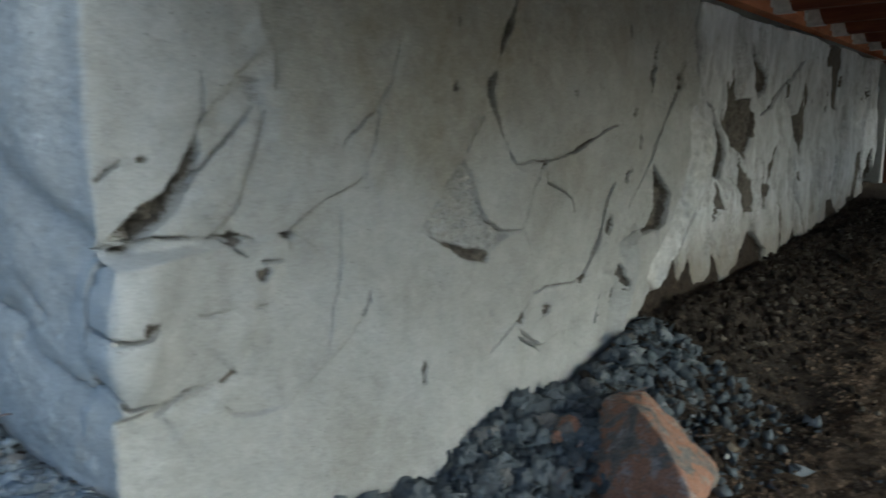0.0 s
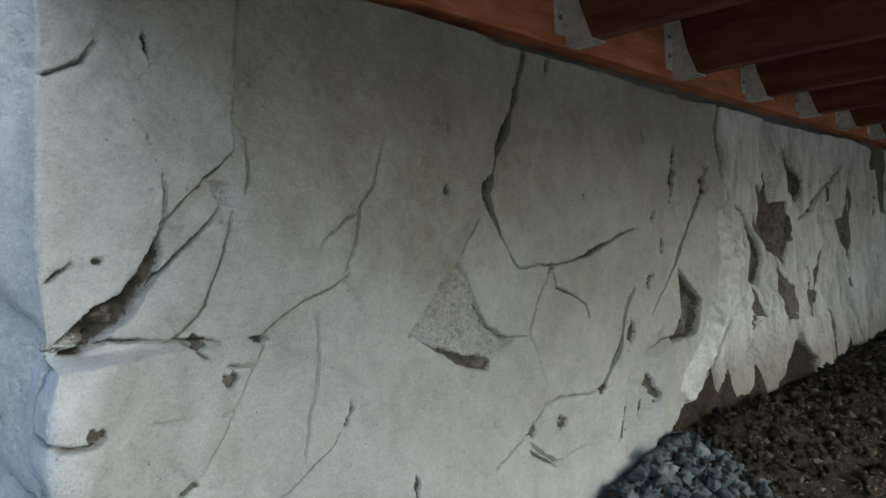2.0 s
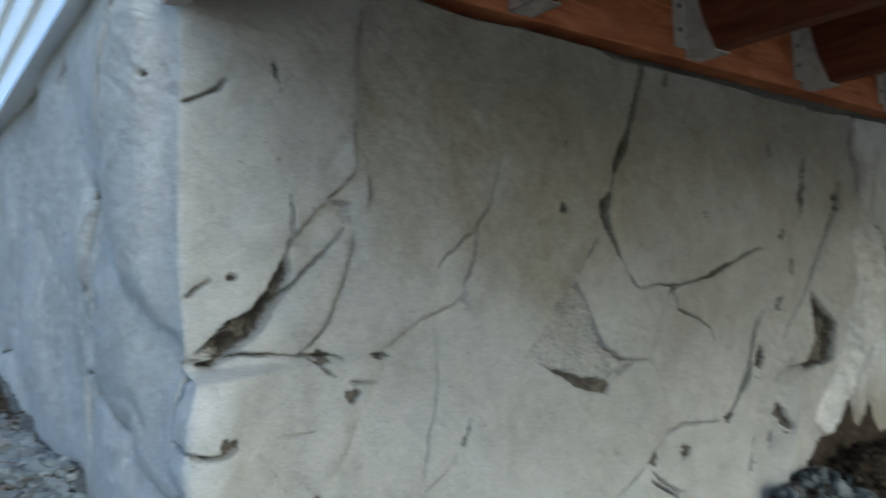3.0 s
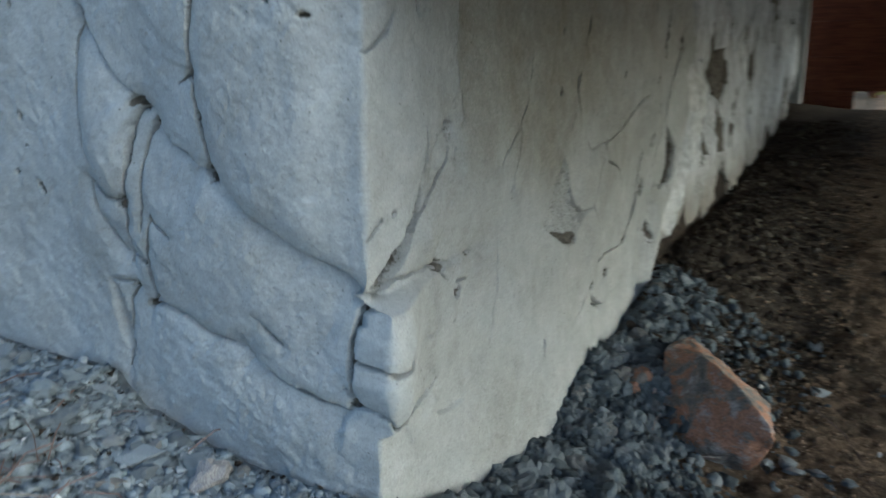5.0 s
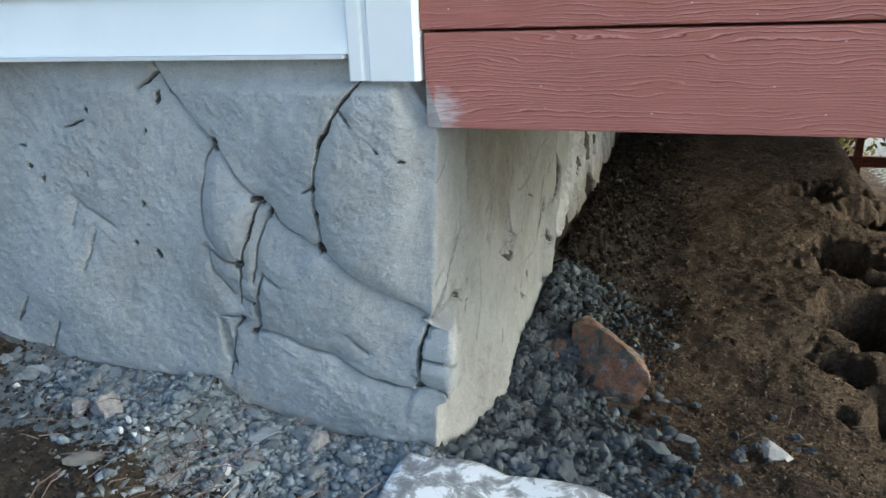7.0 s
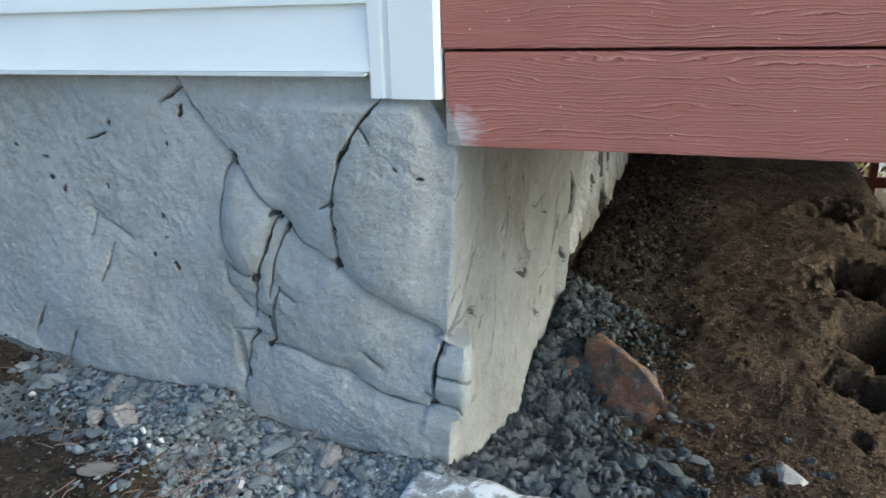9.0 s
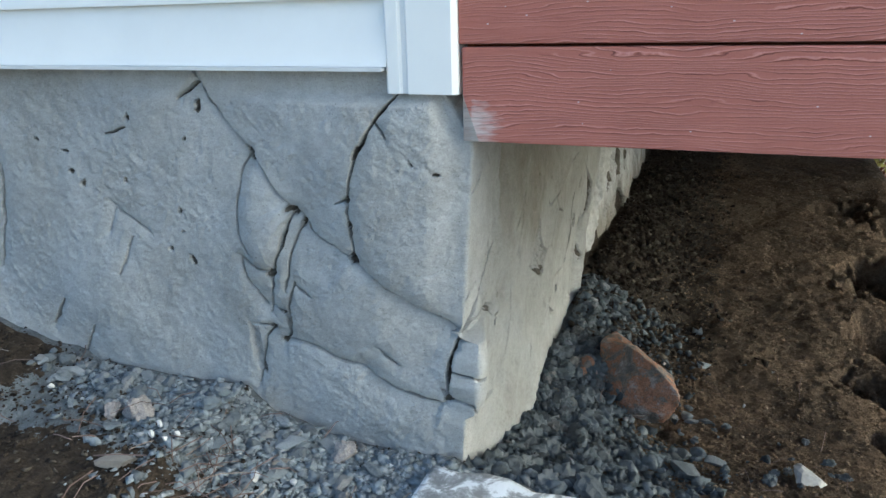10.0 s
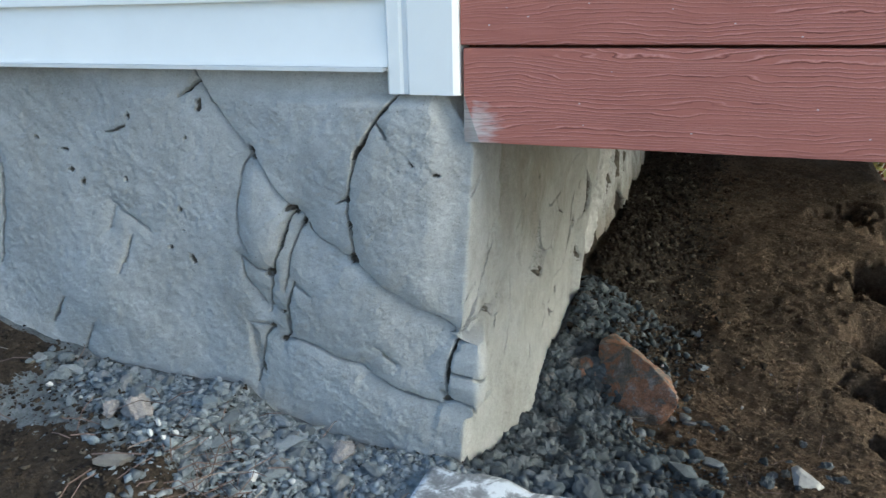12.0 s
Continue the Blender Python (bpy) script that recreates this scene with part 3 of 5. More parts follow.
def recess(pts, depth, rag=0.004, shows=1.0):
    """An area of the coat that has come away, with an uneven floor."""
    p = np.array(pts, float)
    r = window(p[:, 0].min(), p[:, 0].max(), p[:, 1].min(), p[:, 1].max())
    u, v = WS[r], WZ[r]
    inside = np.zeros(u.shape, bool)
    edge = np.full(u.shape, 9.0)
    for a, b in zip(p, np.roll(p, -1, 0)):
        d = b - a
        t = np.clip(((u - a[0]) * d[0] + (v - a[1]) * d[1]) / (d @ d), 0, 1)
        edge = np.minimum(edge, np.hypot(u - a[0] - t * d[0], v - a[1] - t * d[1]))
        with np.errstate(divide="ignore", invalid="ignore"):
            inside ^= ((a[1] > v) != (b[1] > v)) & (u < d[0] * (v - a[1]) / (d[1] if d[1] else 1e-9) + a[0])
    k = smooth01(np.where(inside, 0.5 + edge / 0.008, 0.5 - edge / 0.008))
    BARE[r] = np.maximum(BARE[r], shows * k)
    H[r] -= k * (depth + rag * octaves(SS[r], ZZ[r], 55, 3, 21))


def swell(s, z, rs, rz, h):
    """A stone's belly."""
    d2 = ((SS - s) / rs) ** 2 + ((ZZ - z) / rz) ** 2
    edge = smooth01(-SS / 0.06) if s < -0.05 else 1.0
    np.add(H, h * np.exp(-d2 ** 1.5) * edge, out=H)


# front face: bellies of the moulded stones
swell(-0.110, 0.430, 0.13, 0.20, 0.020)
swell(-0.242, 0.530, 0.14, 0.12, 0.012)
swell(-0.194, 0.184, 0.17, 0.10, 0.010)
swell(-0.200, 0.014, 0.18, 0.07, 0.012)
swell(-0.374, 0.350, 0.05, 0.10, 0.010)
swell(-0.784, 0.128, 0.12, 0.16, 0.012)
swell(0.010, 0.080, 0.035, 0.055, 0.012)
# front face: joints
crack([(-0.483, 0.619), (-0.458, 0.566), (-0.391, 0.482), (-0.351, 0.422), (-0.320, 0.377)], 0.004, 0.02, 0.014, 0.004, 0.009)
crack([(-0.320, 0.377), (-0.298, 0.363), (-0.283, 0.342), (-0.195, 0.293)], 0.004, 0.018, 0.013, 0.005, 0.008)
crack([(-0.195, 0.293), (-0.136, 0.251), (-0.072, 0.216), (-0.041, 0.203), (0.004, 0.174)], 0.005, 0.018, 0.014, 0.007, 0.010)
crack([(-0.392, 0.477), (-0.415, 0.439), (-0.431, 0.374), (-0.433, 0.319), (-0.419, 0.280)], 0.002, 0.008, 0.010, 0.005)
crack([(-0.320, 0.374), (-0.341, 0.305), (-0.365, 0.252), (-0.378, 0.199), (-0.385, 0.162)], 0.006, 0.022, 0.012, 0.006)
crack([(-0.299, 0.358), (-0.319, 0.307), (-0.332, 0.250), (-0.345, 0.214)], 0.003, 0.010, 0.012, 0.006)
crack([(-0.439, 0.273), (-0.403, 0.254), (-0.370, 0.246)], 0.003, 0.012, 0.010, 0.004)
crack([(-0.439, 0.273), (-0.433, 0.228), (-0.394, 0.178)], 0.003, 0.010, 0.010, 0.005)
crack([(-0.102, 0.604), (-0.149, 0.545), (-0.180, 0.492), (-0.197, 0.432), (-0.204, 0.410)], 0.005, 0.018, 0.012, 0.003, -0.003)
crack([(-0.204, 0.410), (-0.197, 0.365), (-0.193, 0.296)], 0.005, 0.018, 0.012, 0.003, -0.002)
crack([(-0.149, 0.545), (-0.128, 0.513)], 0.003, 0.010, 0.007, 0.002)
crack([(-0.225, 0.398), (-0.204, 0.412)], 0.003, 0.010, 0.007, 0.002)
crack([(-0.381, 0.174), (-0.350, 0.167), (-0.341, 0.121)], 0.003, 0.012, 0.010, 0.004)
crack([(-0.318, 0.235), (-0.338, 0.186), (-0.341, 0.121), (-0.358, 0.104)], 0.004, 0.016, 0.010, 0.004)
crack([(-0.318, 0.231), (-0.284, 0.211)], 0.003, 0.010, 0.010, 0.003)
crack([(-0.358, 0.104), (-0.326, 0.109), (-0.282, 0.105), (-0.241, 0.088), (-0.182, 0.080)], 0.003, 0.012, 0.010, 0.004, -0.004)
crack([(-0.182, 0.080), (-0.125, 0.049), (-0.057, 0.035), (-0.024, 0.031)], 0.004, 0.014, 0.013, 0.006, 0.008)
crack([(-0.385, 0.126), (-0.405, 0.105), (-0.415, 0.060), (-0.435, -0.002)], 0.005, 0.016, 0.012, 0.006)
crack([(-0.439, 0.132), (-0.382, 0.131)], 0.003, 0.010, 0.008, 0.003)
recess([(-0.440, 0.127), (-0.424, 0.121), (-0.420, 0.060), (-0.428, 0.029), (-0.438, 0.045)], 0.012, 0.004, 0.15)
crack([(-0.008, 0.172), (-0.016, 0.126), (-0.018, 0.055)], 0.006, 0.016, 0.008, 0.002)
crack([(-0.014, 0.104), (0.002, 0.094), (0.030, 0.090), (0.042, 0.092)], 0.0025, 0.014, 0.010, 0.004)
pocket(0.034, 0.098, 0.010, 0.008, 0.008)
crack([(-0.016, 0.050), (0.005, 0.020), (0.045, 0.015)], 0.004, 0.014, 0.010, 0.005)
crack([(-0.029, 0.062), (-0.017, 0.046)], 0.004, 0.012, 0.006, 0.002)
crack([(-0.533, 0.570), (-0.504, 0.585), (-0.476, 0.602)], 0.004, 0.012, 0.010, 0.004)
crack([(-0.728, 0.352), (-0.645, 0.299)], 0.002, 0.009, 0.012, 0.004)
crack([(-0.728, 0.352), (-0.751, 0.296)], 0.002, 0.005, 0.012, 0.004)
crack([(-0.692, 0.290), (-0.708, 0.255), (-0.736, 0.205)], 0.003, 0.007, 0.010, 0.003)
crack([(-0.717, 0.495), (-0.664, 0.513)], 0.004, 0.011, 0.007, 0.002)
crack([(-0.925, 0.123), (-0.978, 0.054)], 0.005, 0.016, 0.012, 0.004)
crack([(-0.851, 0.072), (-0.900, -0.005)], 0.005, 0.016, 0.012, 0.004)
crack([(-1.031, 0.446), (-1.036, 0.380), (-1.064, 0.288), (-1.109, 0.177)], 0.007, 0.02, 0.014, 0.006)
crack([(-1.258, 0.506), (-1.381, 0.368), (-1.470, 0.168), (-1.593, 0.057)], 0.006, 0.018, 0.014, 0.006)
crack([(-1.470, 0.168), (-1.300, 0.106), (-1.182, 0.126)], 0.005, 0.016, 0.014, 0.006)
crack([(-1.867, 0.604), (-1.835, 0.408), (-1.732, 0.259), (-1.770, 0.008)], 0.006, 0.018, 0.014, 0.006)
crack([(-0.144, 0.120), (-0.113, 0.099)], 0.004, 0.010, 0.008, 0.003)
for s, z, rs, rz, turn in ((-0.655, 0.533, 0.006, 0.012, 0), (-0.823, 0.422, 0.006, 0.008, 20), (-0.797, 0.394, 0.008, 0.014, 10), (-0.687, 0.407, 0.005, 0.008, 0), (-0.549, 0.252, 0.007, 0.014, 25),
                           (-0.567, 0.358, 0.004, 0.010, 0), (-0.566, 0.313, 0.006, 0.003, 0), (-0.596, 0.275, 0.005, 0.008, 20), (-0.490, 0.555, 0.006, 0.02, -15), (-0.526, 0.497, 0.005, 0.008, 0),
                           (-0.913, 0.480, 0.010, 0.003, -15), (-0.836, 0.460, 0.012, 0.003, 0), (-0.082, 0.475, 0.008, 0.003, -30), (-0.045, 0.460, 0.006, 0.003, -15)):
    pocket(s, z, rs, rz, 0.011, turn)
for s, z, rs, rz, turn in ((-0.388, 0.474, 0.010, 0.016, 10), (-0.318, 0.372, 0.013, 0.011, -20), (-0.300, 0.352, 0.006, 0.013, -15), (-0.194, 0.296, 0.009, 0.014, 5), (-0.203, 0.408, 0.008, 0.009, 0),
                           (-0.369, 0.245, 0.010, 0.016, -10), (-0.041, 0.203, 0.010, 0.006, -25), (-0.351, 0.168, 0.008, 0.006, 0), (-0.357, 0.106, 0.010, 0.007, 0), (-0.020, 0.040, 0.011, 0.012, 20),
                           (-0.182, 0.493, 0.005, 0.020, -20), (-0.384, 0.128, 0.009, 0.008, 0), (-0.418, 0.040, 0.007, 0.022, 10), (-0.196, 0.352, 0.005, 0.016, 0),
                           (0.226, 0.158, 0.014, 0.006, 0), (0.152, 0.168, 0.012, 0.008, 20), (0.137, 0.012, 0.012, 0.008, 0), (0.640, 0.345, 0.012, 0.02, 0), (0.820, 0.212, 0.014, 0.010, 0), (0.735, -0.055, 0.016, 0.016, 0), (0.985, -0.03, 0.018, 0.014, 0)):
    pocket(s, z, rs, rz, 0.012 if s < 0 else 0.007, turn)
# side face: the torn wedge at the corner and the joints that run from it
recess([(0.012, 0.172), (0.035, 0.197), (0.072, 0.224), (0.095, 0.251), (0.110, 0.279), (0.117, 0.261), (0.093, 0.224), (0.077, 0.200), (0.051, 0.183), (0.030, 0.166)], 0.028, 0.020)
crack([(0.004, 0.175), (0.032, 0.197), (0.072, 0.224), (0.096, 0.253), (0.111, 0.279), (0.113, 0.295)], 0.004, 0.016, 0.010, 0.002, 0.006)
crack([(0.111, 0.291), (0.140, 0.318), (0.173, 0.350), (0.197, 0.373), (0.203, 0.44), (0.205, 0.48), (0.211, 0.545)], 0.004, 0.014, 0.012, 0.002, 0.010)
crack([(0.197, 0.412), (0.216, 0.392), (0.217, 0.352), (0.212, 0.327)], 0.0025, 0.008, 0.008, 0.002, -0.003)
crack([(0.113, 0.295), (0.113, 0.340)], 0.002, 0.008, 0.006, 0.001)
recess([(0.172, 0.337), (0.190, 0.333), (0.197, 0.309), (0.177, 0.312)], 0.007, 0.006, 0.27)
crack([(0.182, 0.308), (0.147, 0.272), (0.107, 0.239), (0.085, 0.206)], 0.003, 0.014, 0.008, 0.003)
crack([(0.197, 0.303), (0.177, 0.241), (0.155, 0.194), (0.127, 0.173)], 0.003, 0.010, 0.018, 0.009, -0.005)
crack([(0.030, 0.169), (0.060, 0.178), (0.115, 0.170), (0.133, 0.172), (0.177, 0.164)], 0.003, 0.014, 0.008, 0.004)
crack([(0.133, 0.169), (0.160, 0.146)], 0.003, 0.010, 0.006, 0.002)
crack([(0.236, 0.160), (0.208, 0.114), (0.186, 0.083), (0.157, 0.032), (0.141, 0.015)], 0.002, 0.006, 0.014, 0.007, -0.005)
crack([(0.216, 0.163), (0.240, 0.158)], 0.004, 0.010, 0.006, 0.002)
crack([(0.173, 0.085), (0.190, 0.086)], 0.004, 0.010, 0.006, 0.002)
crack([(0.096, 0.090), (0.135, 0.089)], 0.003, 0.008, 0.006, 0.002)
crack([(0.183, 0.136), (0.213, 0.132)], 0.003, 0.010, 0.006, 0.002)
pocket(0.186, 0.122, 0.009, 0.008, 0.010)
crack([(0.233, 0.161), (0.256, 0.184), (0.287, 0.201), (0.329, 0.208), (0.352, 0.225)], 0.003, 0.010, 0.012, 0.003, 0.007)
crack([(0.420, 0.400), (0.408, 0.370), (0.397, 0.339), (0.371, 0.309), (0.363, 0.266), (0.343, 0.225)], 0.002, 0.006, 0.010, 0.003)
crack([(0.304, 0.258), (0.348, 0.296), (0.364, 0.302)], 0.003, 0.005, 0.012, 0.003)
crack([(0.306, 0.193), (0.302, 0.119), (0.286, 0.047), (0.280, 0.002)], 0.0016, 0.004, 0.006, 0.001)
crack([(0.213, -0.050), (0.274, -0.017), (0.322, 0.018), (0.357, 0.064)], 0.002, 0.006, 0.010, 0.003, 0.004)
pocket(0.347, 0.050, 0.006, 0.022, 0.012, -20)
crack([(0.042, -0.001), (0.072, 0.016), (0.109, 0.009), (0.121, 0.013)], 0.003, 0.008, 0.014, 0.004, -0.007)
crack([(0.118, 0.011), (0.143, -0.036), (0.180, -0.049), (0.213, -0.048)], 0.003, 0.009, 0.014, 0.004, -0.006)
recess([(0.567, 0.229), (0.600, 0.177), (0.626, 0.130), (0.679, 0.104), (0.734, 0.101), (0.636, 0.082), (0.571, 0.079), (0.482, 0.124), (0.458, 0.137), (0.487, 0.166), (0.519, 0.201)], 0.009, 0.007, 0.24)
crack([(0.567, 0.229), (0.600, 0.177), (0.625, 0.131), (0.683, 0.102), (0.740, 0.100)], 0.003, 0.006, 0.010, 0.002)
crack([(0.567, 0.229), (0.515, 0.199), (0.484, 0.162), (0.455, 0.134)], 0.004, 0.007, 0.010, 0.002)
recess([(0.481, 0.122), (0.527, 0.106), (0.578, 0.091), (0.636, 0.082), (0.628, 0.065), (0.572, 0.075), (0.527, 0.098)], 0.010, 0.006)
crack([(0.567, 0.233), (0.601, 0.278), (0.620, 0.296)], 0.002, 0.006, 0.006, 0.001)
crack([(0.775, 0.596), (0.740, 0.519), (0.703, 0.445), (0.676, 0.403), (0.645, 0.335), (0.668, 0.296), (0.689, 0.259), (0.720, 0.221)], 0.024, 0.022, 0.010, 0.002, -0.004)
crack([(0.720, 0.220), (0.825, 0.215), (0.941, 0.227)], 0.003, 0.010, 0.008, 0.003)
crack([(0.888, 0.219), (0.941, 0.227), (1.024, 0.253), (1.125, 0.278)], 0.009, 0.016, 0.010, 0.003)
crack([(0.816, 0.210), (0.827, 0.178), (0.933, 0.139), (0.941, 0.112)], 0.004, 0.012, 0.008, 0.002)
crack([(0.807, 0.208), (0.760, 0.149), (0.743, 0.104), (0.790, 0.007)], 0.0015, 0.005, 0.008, 0.002)
crack([(1.129, 0.153), (1.091, 0.109), (1.054, 0.040), (1.017, 0.006), (0.991, -0.033)], 0.009, 0.018, 0.012, 0.004)
crack([(0.991, -0.033), (0.869, -0.022), (0.780, -0.019), (0.735, -0.058), (0.637, -0.093)], 0.005, 0.012, 0.012, 0.004)
crack([(0.731, -0.092), (0.822, -0.138)], 0.004, 0.010, 0.008, 0.003)
pocket(0.826, -0.066, 0.02, 0.014, 0.010)
crack([(1.520, 0.425), (1.463, 0.329), (1.318, 0.194), (1.196, 0.092)], 0.008, 0.016, 0.012, 0.005)
pocket(1.489, 0.379, 0.018, 0.05, 0.02, -15)
recess([(1.331, 0.180), (1.441, 0.107), (1.415, 0.031), (1.285, 0.022), (1.335, 0.077)], 0.028, 0.008)
# edge of the coat: joint widened and coloured dark to stand in for its shadow
crack([(1.574, 0.610), (1.590, 0.450), (1.600, 0.310)], 0.036, 0.025, 0.015, 0.002, -0.012)
recess([(1.650, 0.330), (1.772, 0.305), (1.881, 0.190), (1.835, 0.112), (1.735, 0.128), (1.765, 0.210), (1.740, 0.300)], 0.03, 0.008, 0.9)
crack([(1.612, 0.051), (1.500, -0.047), (1.460, -0.122)], 0.008, 0.02, 0.01, 0.004)
recess([(1.921, 0.340), (2.100, 0.351), (2.023, 0.259), (1.960, 0.150), (1.900, 0.240)], 0.016, 0.006, 0.7)
recess([(2.080, 0.514), (2.263, 0.400), (2.180, 0.350), (2.111, 0.393)], 0.03, 0.008)
crack([(2.174, 0.293), (2.321, 0.328), (2.496, 0.425), (2.633, 0.490)], 0.018, 0.025, 0.02, 0.005)
recess([(1.928, -0.169), (2.111, -0.073), (2.250, -0.151), (2.228, -0.232), (1.917, -0.214)], 0.03, 0.01)
crack([(2.686, 0.243), (2.694, 0.012), (2.794, -0.166)], 0.016, 0.03, 0.02, 0.006)
crack([(3.278, 0.505), (3.265, 0.229), (3.439, -0.017)], 0.016, 0.03, 0.02, 0.006)
recess([(4.029, -0.013), (4.274, 0.120), (4.400, -0.083), (4.173, -0.129)], 0.04, 0.01)
crack([(0.004, 0.425), (0.036, 0.441), (0.048, 0.462)], 0.003, 0.016, 0.008, 0.002)
crack([(0.001, 0.238), (0.024, 0.250)], 0.003, 0.010, 0.006, 0.002)
for s, z, rs, rz, turn in ((0.101, 0.375, 0.004, 0.013, 8), (0.099, 0.473, 0.004, 0.018, 12), (0.046, 0.253, 0.006, 0.004, 0), (0.558, 0.432, 0.003, 0.012, 0), (0.936, 0.337, 0.008, 0.013, 0), (1.183, 0.473, 0.006, 0.018, 0),
                           (0.545, 0.338, 0.009, 0.008, 20), (1.196, 0.300, 0.01, 0.015, -10), (0.451, -0.071, 0.006, 0.03, 0), (0.832, 0.562, 0.006, 0.02, -15), (1.185, 0.162, 0.02, 0.01, 50)):
    pocket(s, z, rs, rz, 0.011, turn)
crack([(0.734, -0.079), (0.812, -0.126), (0.922, -0.122), (0.960, -0.025)], 0.003, 0.008, 0.012, 0.004, 0.008)
crack([(1.117, -0.110), (1.154, 0.023), (1.250, 0.060)], 0.006, 0.014, 0.012, 0.004, 0.012)
crack([(1.160, 0.010), (1.262, 0.035), (1.372, 0.033)], 0.005, 0.014, 0.010, 0.003, 0.010)
crack([(1.020, -0.160), (1.060, -0.100), (1.090, -0.020)], 0.006, 0.014, 0.010, 0.003, 0.010)
crack([(0.560, -0.120), (0.600, -0.060), (0.640, -0.020)], 0.002, 0.006, 0.010, 0.003, 0.005)
crack([(0.440, 0.260), (0.470, 0.340), (0.520, 0.420), (0.540, 0.520)], 0.0015, 0.003, 0.014, 0.003, 0.004)
for s, z, rs, rz, turn in ((1.10, 0.06, 0.012, 0.05, -20), (1.17, -0.06, 0.016, 0.03, 10), (1.24, 0.23, 0.010, 0.03, -25), (1.33, 0.40, 0.012, 0.06, -10)):
    pocket(s, z, rs, rz, 0.014, turn)
rng = np.random.RandomState(9)
for _ in range(12):
    pocket(rng.uniform(1.65, 4.2), rng.uniform(-0.08, 0.52), rng.uniform(0.010, 0.028), rng.uniform(0.02, 0.06), rng.uniform(0.008, 0.016), rng.uniform(-25, 15))


def rib(pts, height, left, right):
    """A broken edge along a line of (s, z) points, rising steeply on its near side and falling away slowly beyond."""
    p = np.array(pts, float)
    p = p[np.argsort(p[:, 1])]
    d = SS + 0.012 * octaves(SS, ZZ, 9, 2, 140) - np.interp(ZZ, p[:, 1], p[:, 0])
    inside = smooth01((WZ - p[0, 1] + 0.02) / 0.04) * smooth01((p[-1, 1] - WZ + 0.02) / 0.04)
    H[...] += height * inside * np.where(d < 0, np.clip(1 + d / left, 0, 1), np.exp(-np.maximum(d, 0) / right))


# a broad blade of thick white lime leans out of the wall
blade_l = np.interp(ZZ, (-0.13, -0.08, 0.06, 0.20, 0.30), (1.29, 1.32, 1.475, 1.545, 1.56)) + 0.022 * octaves(SS, ZZ, 11, 3, 146)
blade_r = np.interp(ZZ, (-0.13, -0.11, 0.05, 0.217, 0.30), (1.345, 1.37, 1.535, 1.645, 1.625)) + 0.026 * octaves(SS, ZZ, 11, 3, 148)
across = (SS - blade_l) / (blade_r - blade_l)
upright = smooth01((ZZ + 0.12 + 0.03 * octaves(SS, ZZ, 16, 2, 149)) / 0.03) * smooth01((0.30 - ZZ + 0.04 * octaves(SS, ZZ, 16, 2, 150)) / 0.03)
H += (0.024 + 0.007 * octaves(SS, ZZ, 20, 3, 152)) * upright * np.where(across < 1, np.clip(across, 0, 1), np.exp(-np.maximum(SS - blade_r, 0) / 0.015))
on_blade = upright * smooth01((across + 0.05) / 0.1) * smooth01((1.05 - across) / 0.1)
BARE *= 1 - on_blade
raw = np.maximum(raw, on_blade) + on_blade
rib([(1.70, -0.16), (1.703, -0.105), (1.839, 0.029), (1.87, 0.10)], 0.022, 0.12, 0.03)
rib([(1.92, -0.16), (1.94, 0.0), (2.0, 0.15), (2.04, 0.30), (2.0, 0.45)], 0.018, 0.12, 0.06)
rib([(1.12, -0.2), (1.20, -0.08), (1.24, 0.02)], 0.025, 0.05, 0.08)
rib([(2.35, -0.2), (2.4, 0.1), (2.45, 0.3)], 0.016, 0.15, 0.08)
# wear the sharpest edges of the old masonry
for _ in range(1):
    q = H[:, far_cols]
    q[1:-1, 1:-1] = (q[1:-1, 1:-1] * 2 + q[:-2, 1:-1] + q[2:, 1:-1] + q[1:-1, :-2] + q[1:-1, 2:]) / 6

# share the coat out to its moulded stones: each point goes to the stone that it reaches without crossing a joint
import collections
import itertools
seeds_front = [(-0.095, 0.404), (-0.290, 0.505), (-0.386, 0.365), (-0.265, 0.274), (-0.198, 0.161), (-0.201, -0.024), (-0.361, 0.203), (-0.415, 0.213), (-0.367, 0.131), (-0.437, 0.091), (-0.604, 0.455), (-0.564, 0.163),
               (-0.708, 0.275), (-0.835, 0.256), (-0.873, 0.525), (-0.794, 0.052), (-1.006, 0.155), (-1.168, 0.407), (-1.320, 0.258), (-1.598, 0.408), (-1.335, 0.005), (-1.625, 0.007), (-1.985, 0.310), (0.015, 0.150), (0.020, 0.070), (-0.028, 0.196)]
seeds_side = [(0.069, 0.341), (0.155, 0.422), (0.318, 0.483), (0.153, 0.298), (0.133, 0.218), (0.249, 0.275), (0.088, 0.130), (0.189, 0.157), (0.256, 0.085), (0.058, -0.052), (0.402, 0.190), (0.447, 0.450), (0.568, 0.153), (0.490, -0.014),
              (0.322, -0.121), (0.891, 0.418), (0.790, 0.154), (0.941, 0.062), (0.844, -0.080), (1.325, 0.393), (1.184, 0.006), (1.375, 0.075), (1.698, 0.451), (1.677, 0.087), (1.946, 0.017), (2.370, 0.511), (2.341, 0.125), (2.972, 0.370), (3.252, -0.035), (4.079, 0.356)]
step_ = 4
cost = BAR[::step_, ::step_]
rows_, cols_ = cost.shape
owner = np.full(cost.shape, -1, int)
seen = np.full(cost.shape, 1e9)
buckets = collections.defaultdict(list)
for k, (s, z) in enumerate(seeds_front + seeds_side):
    i, j = min(int(np.searchsorted(Z, z)) // step_, rows_ - 1), min(int(np.searchsorted(S, s)) // step_, cols_ - 1)
    owner[i, j], seen[i, j] = k, 0
    buckets[0].append((i, j))
cl, sl, ol = cost.tolist(), seen.tolist(), owner.tolist()
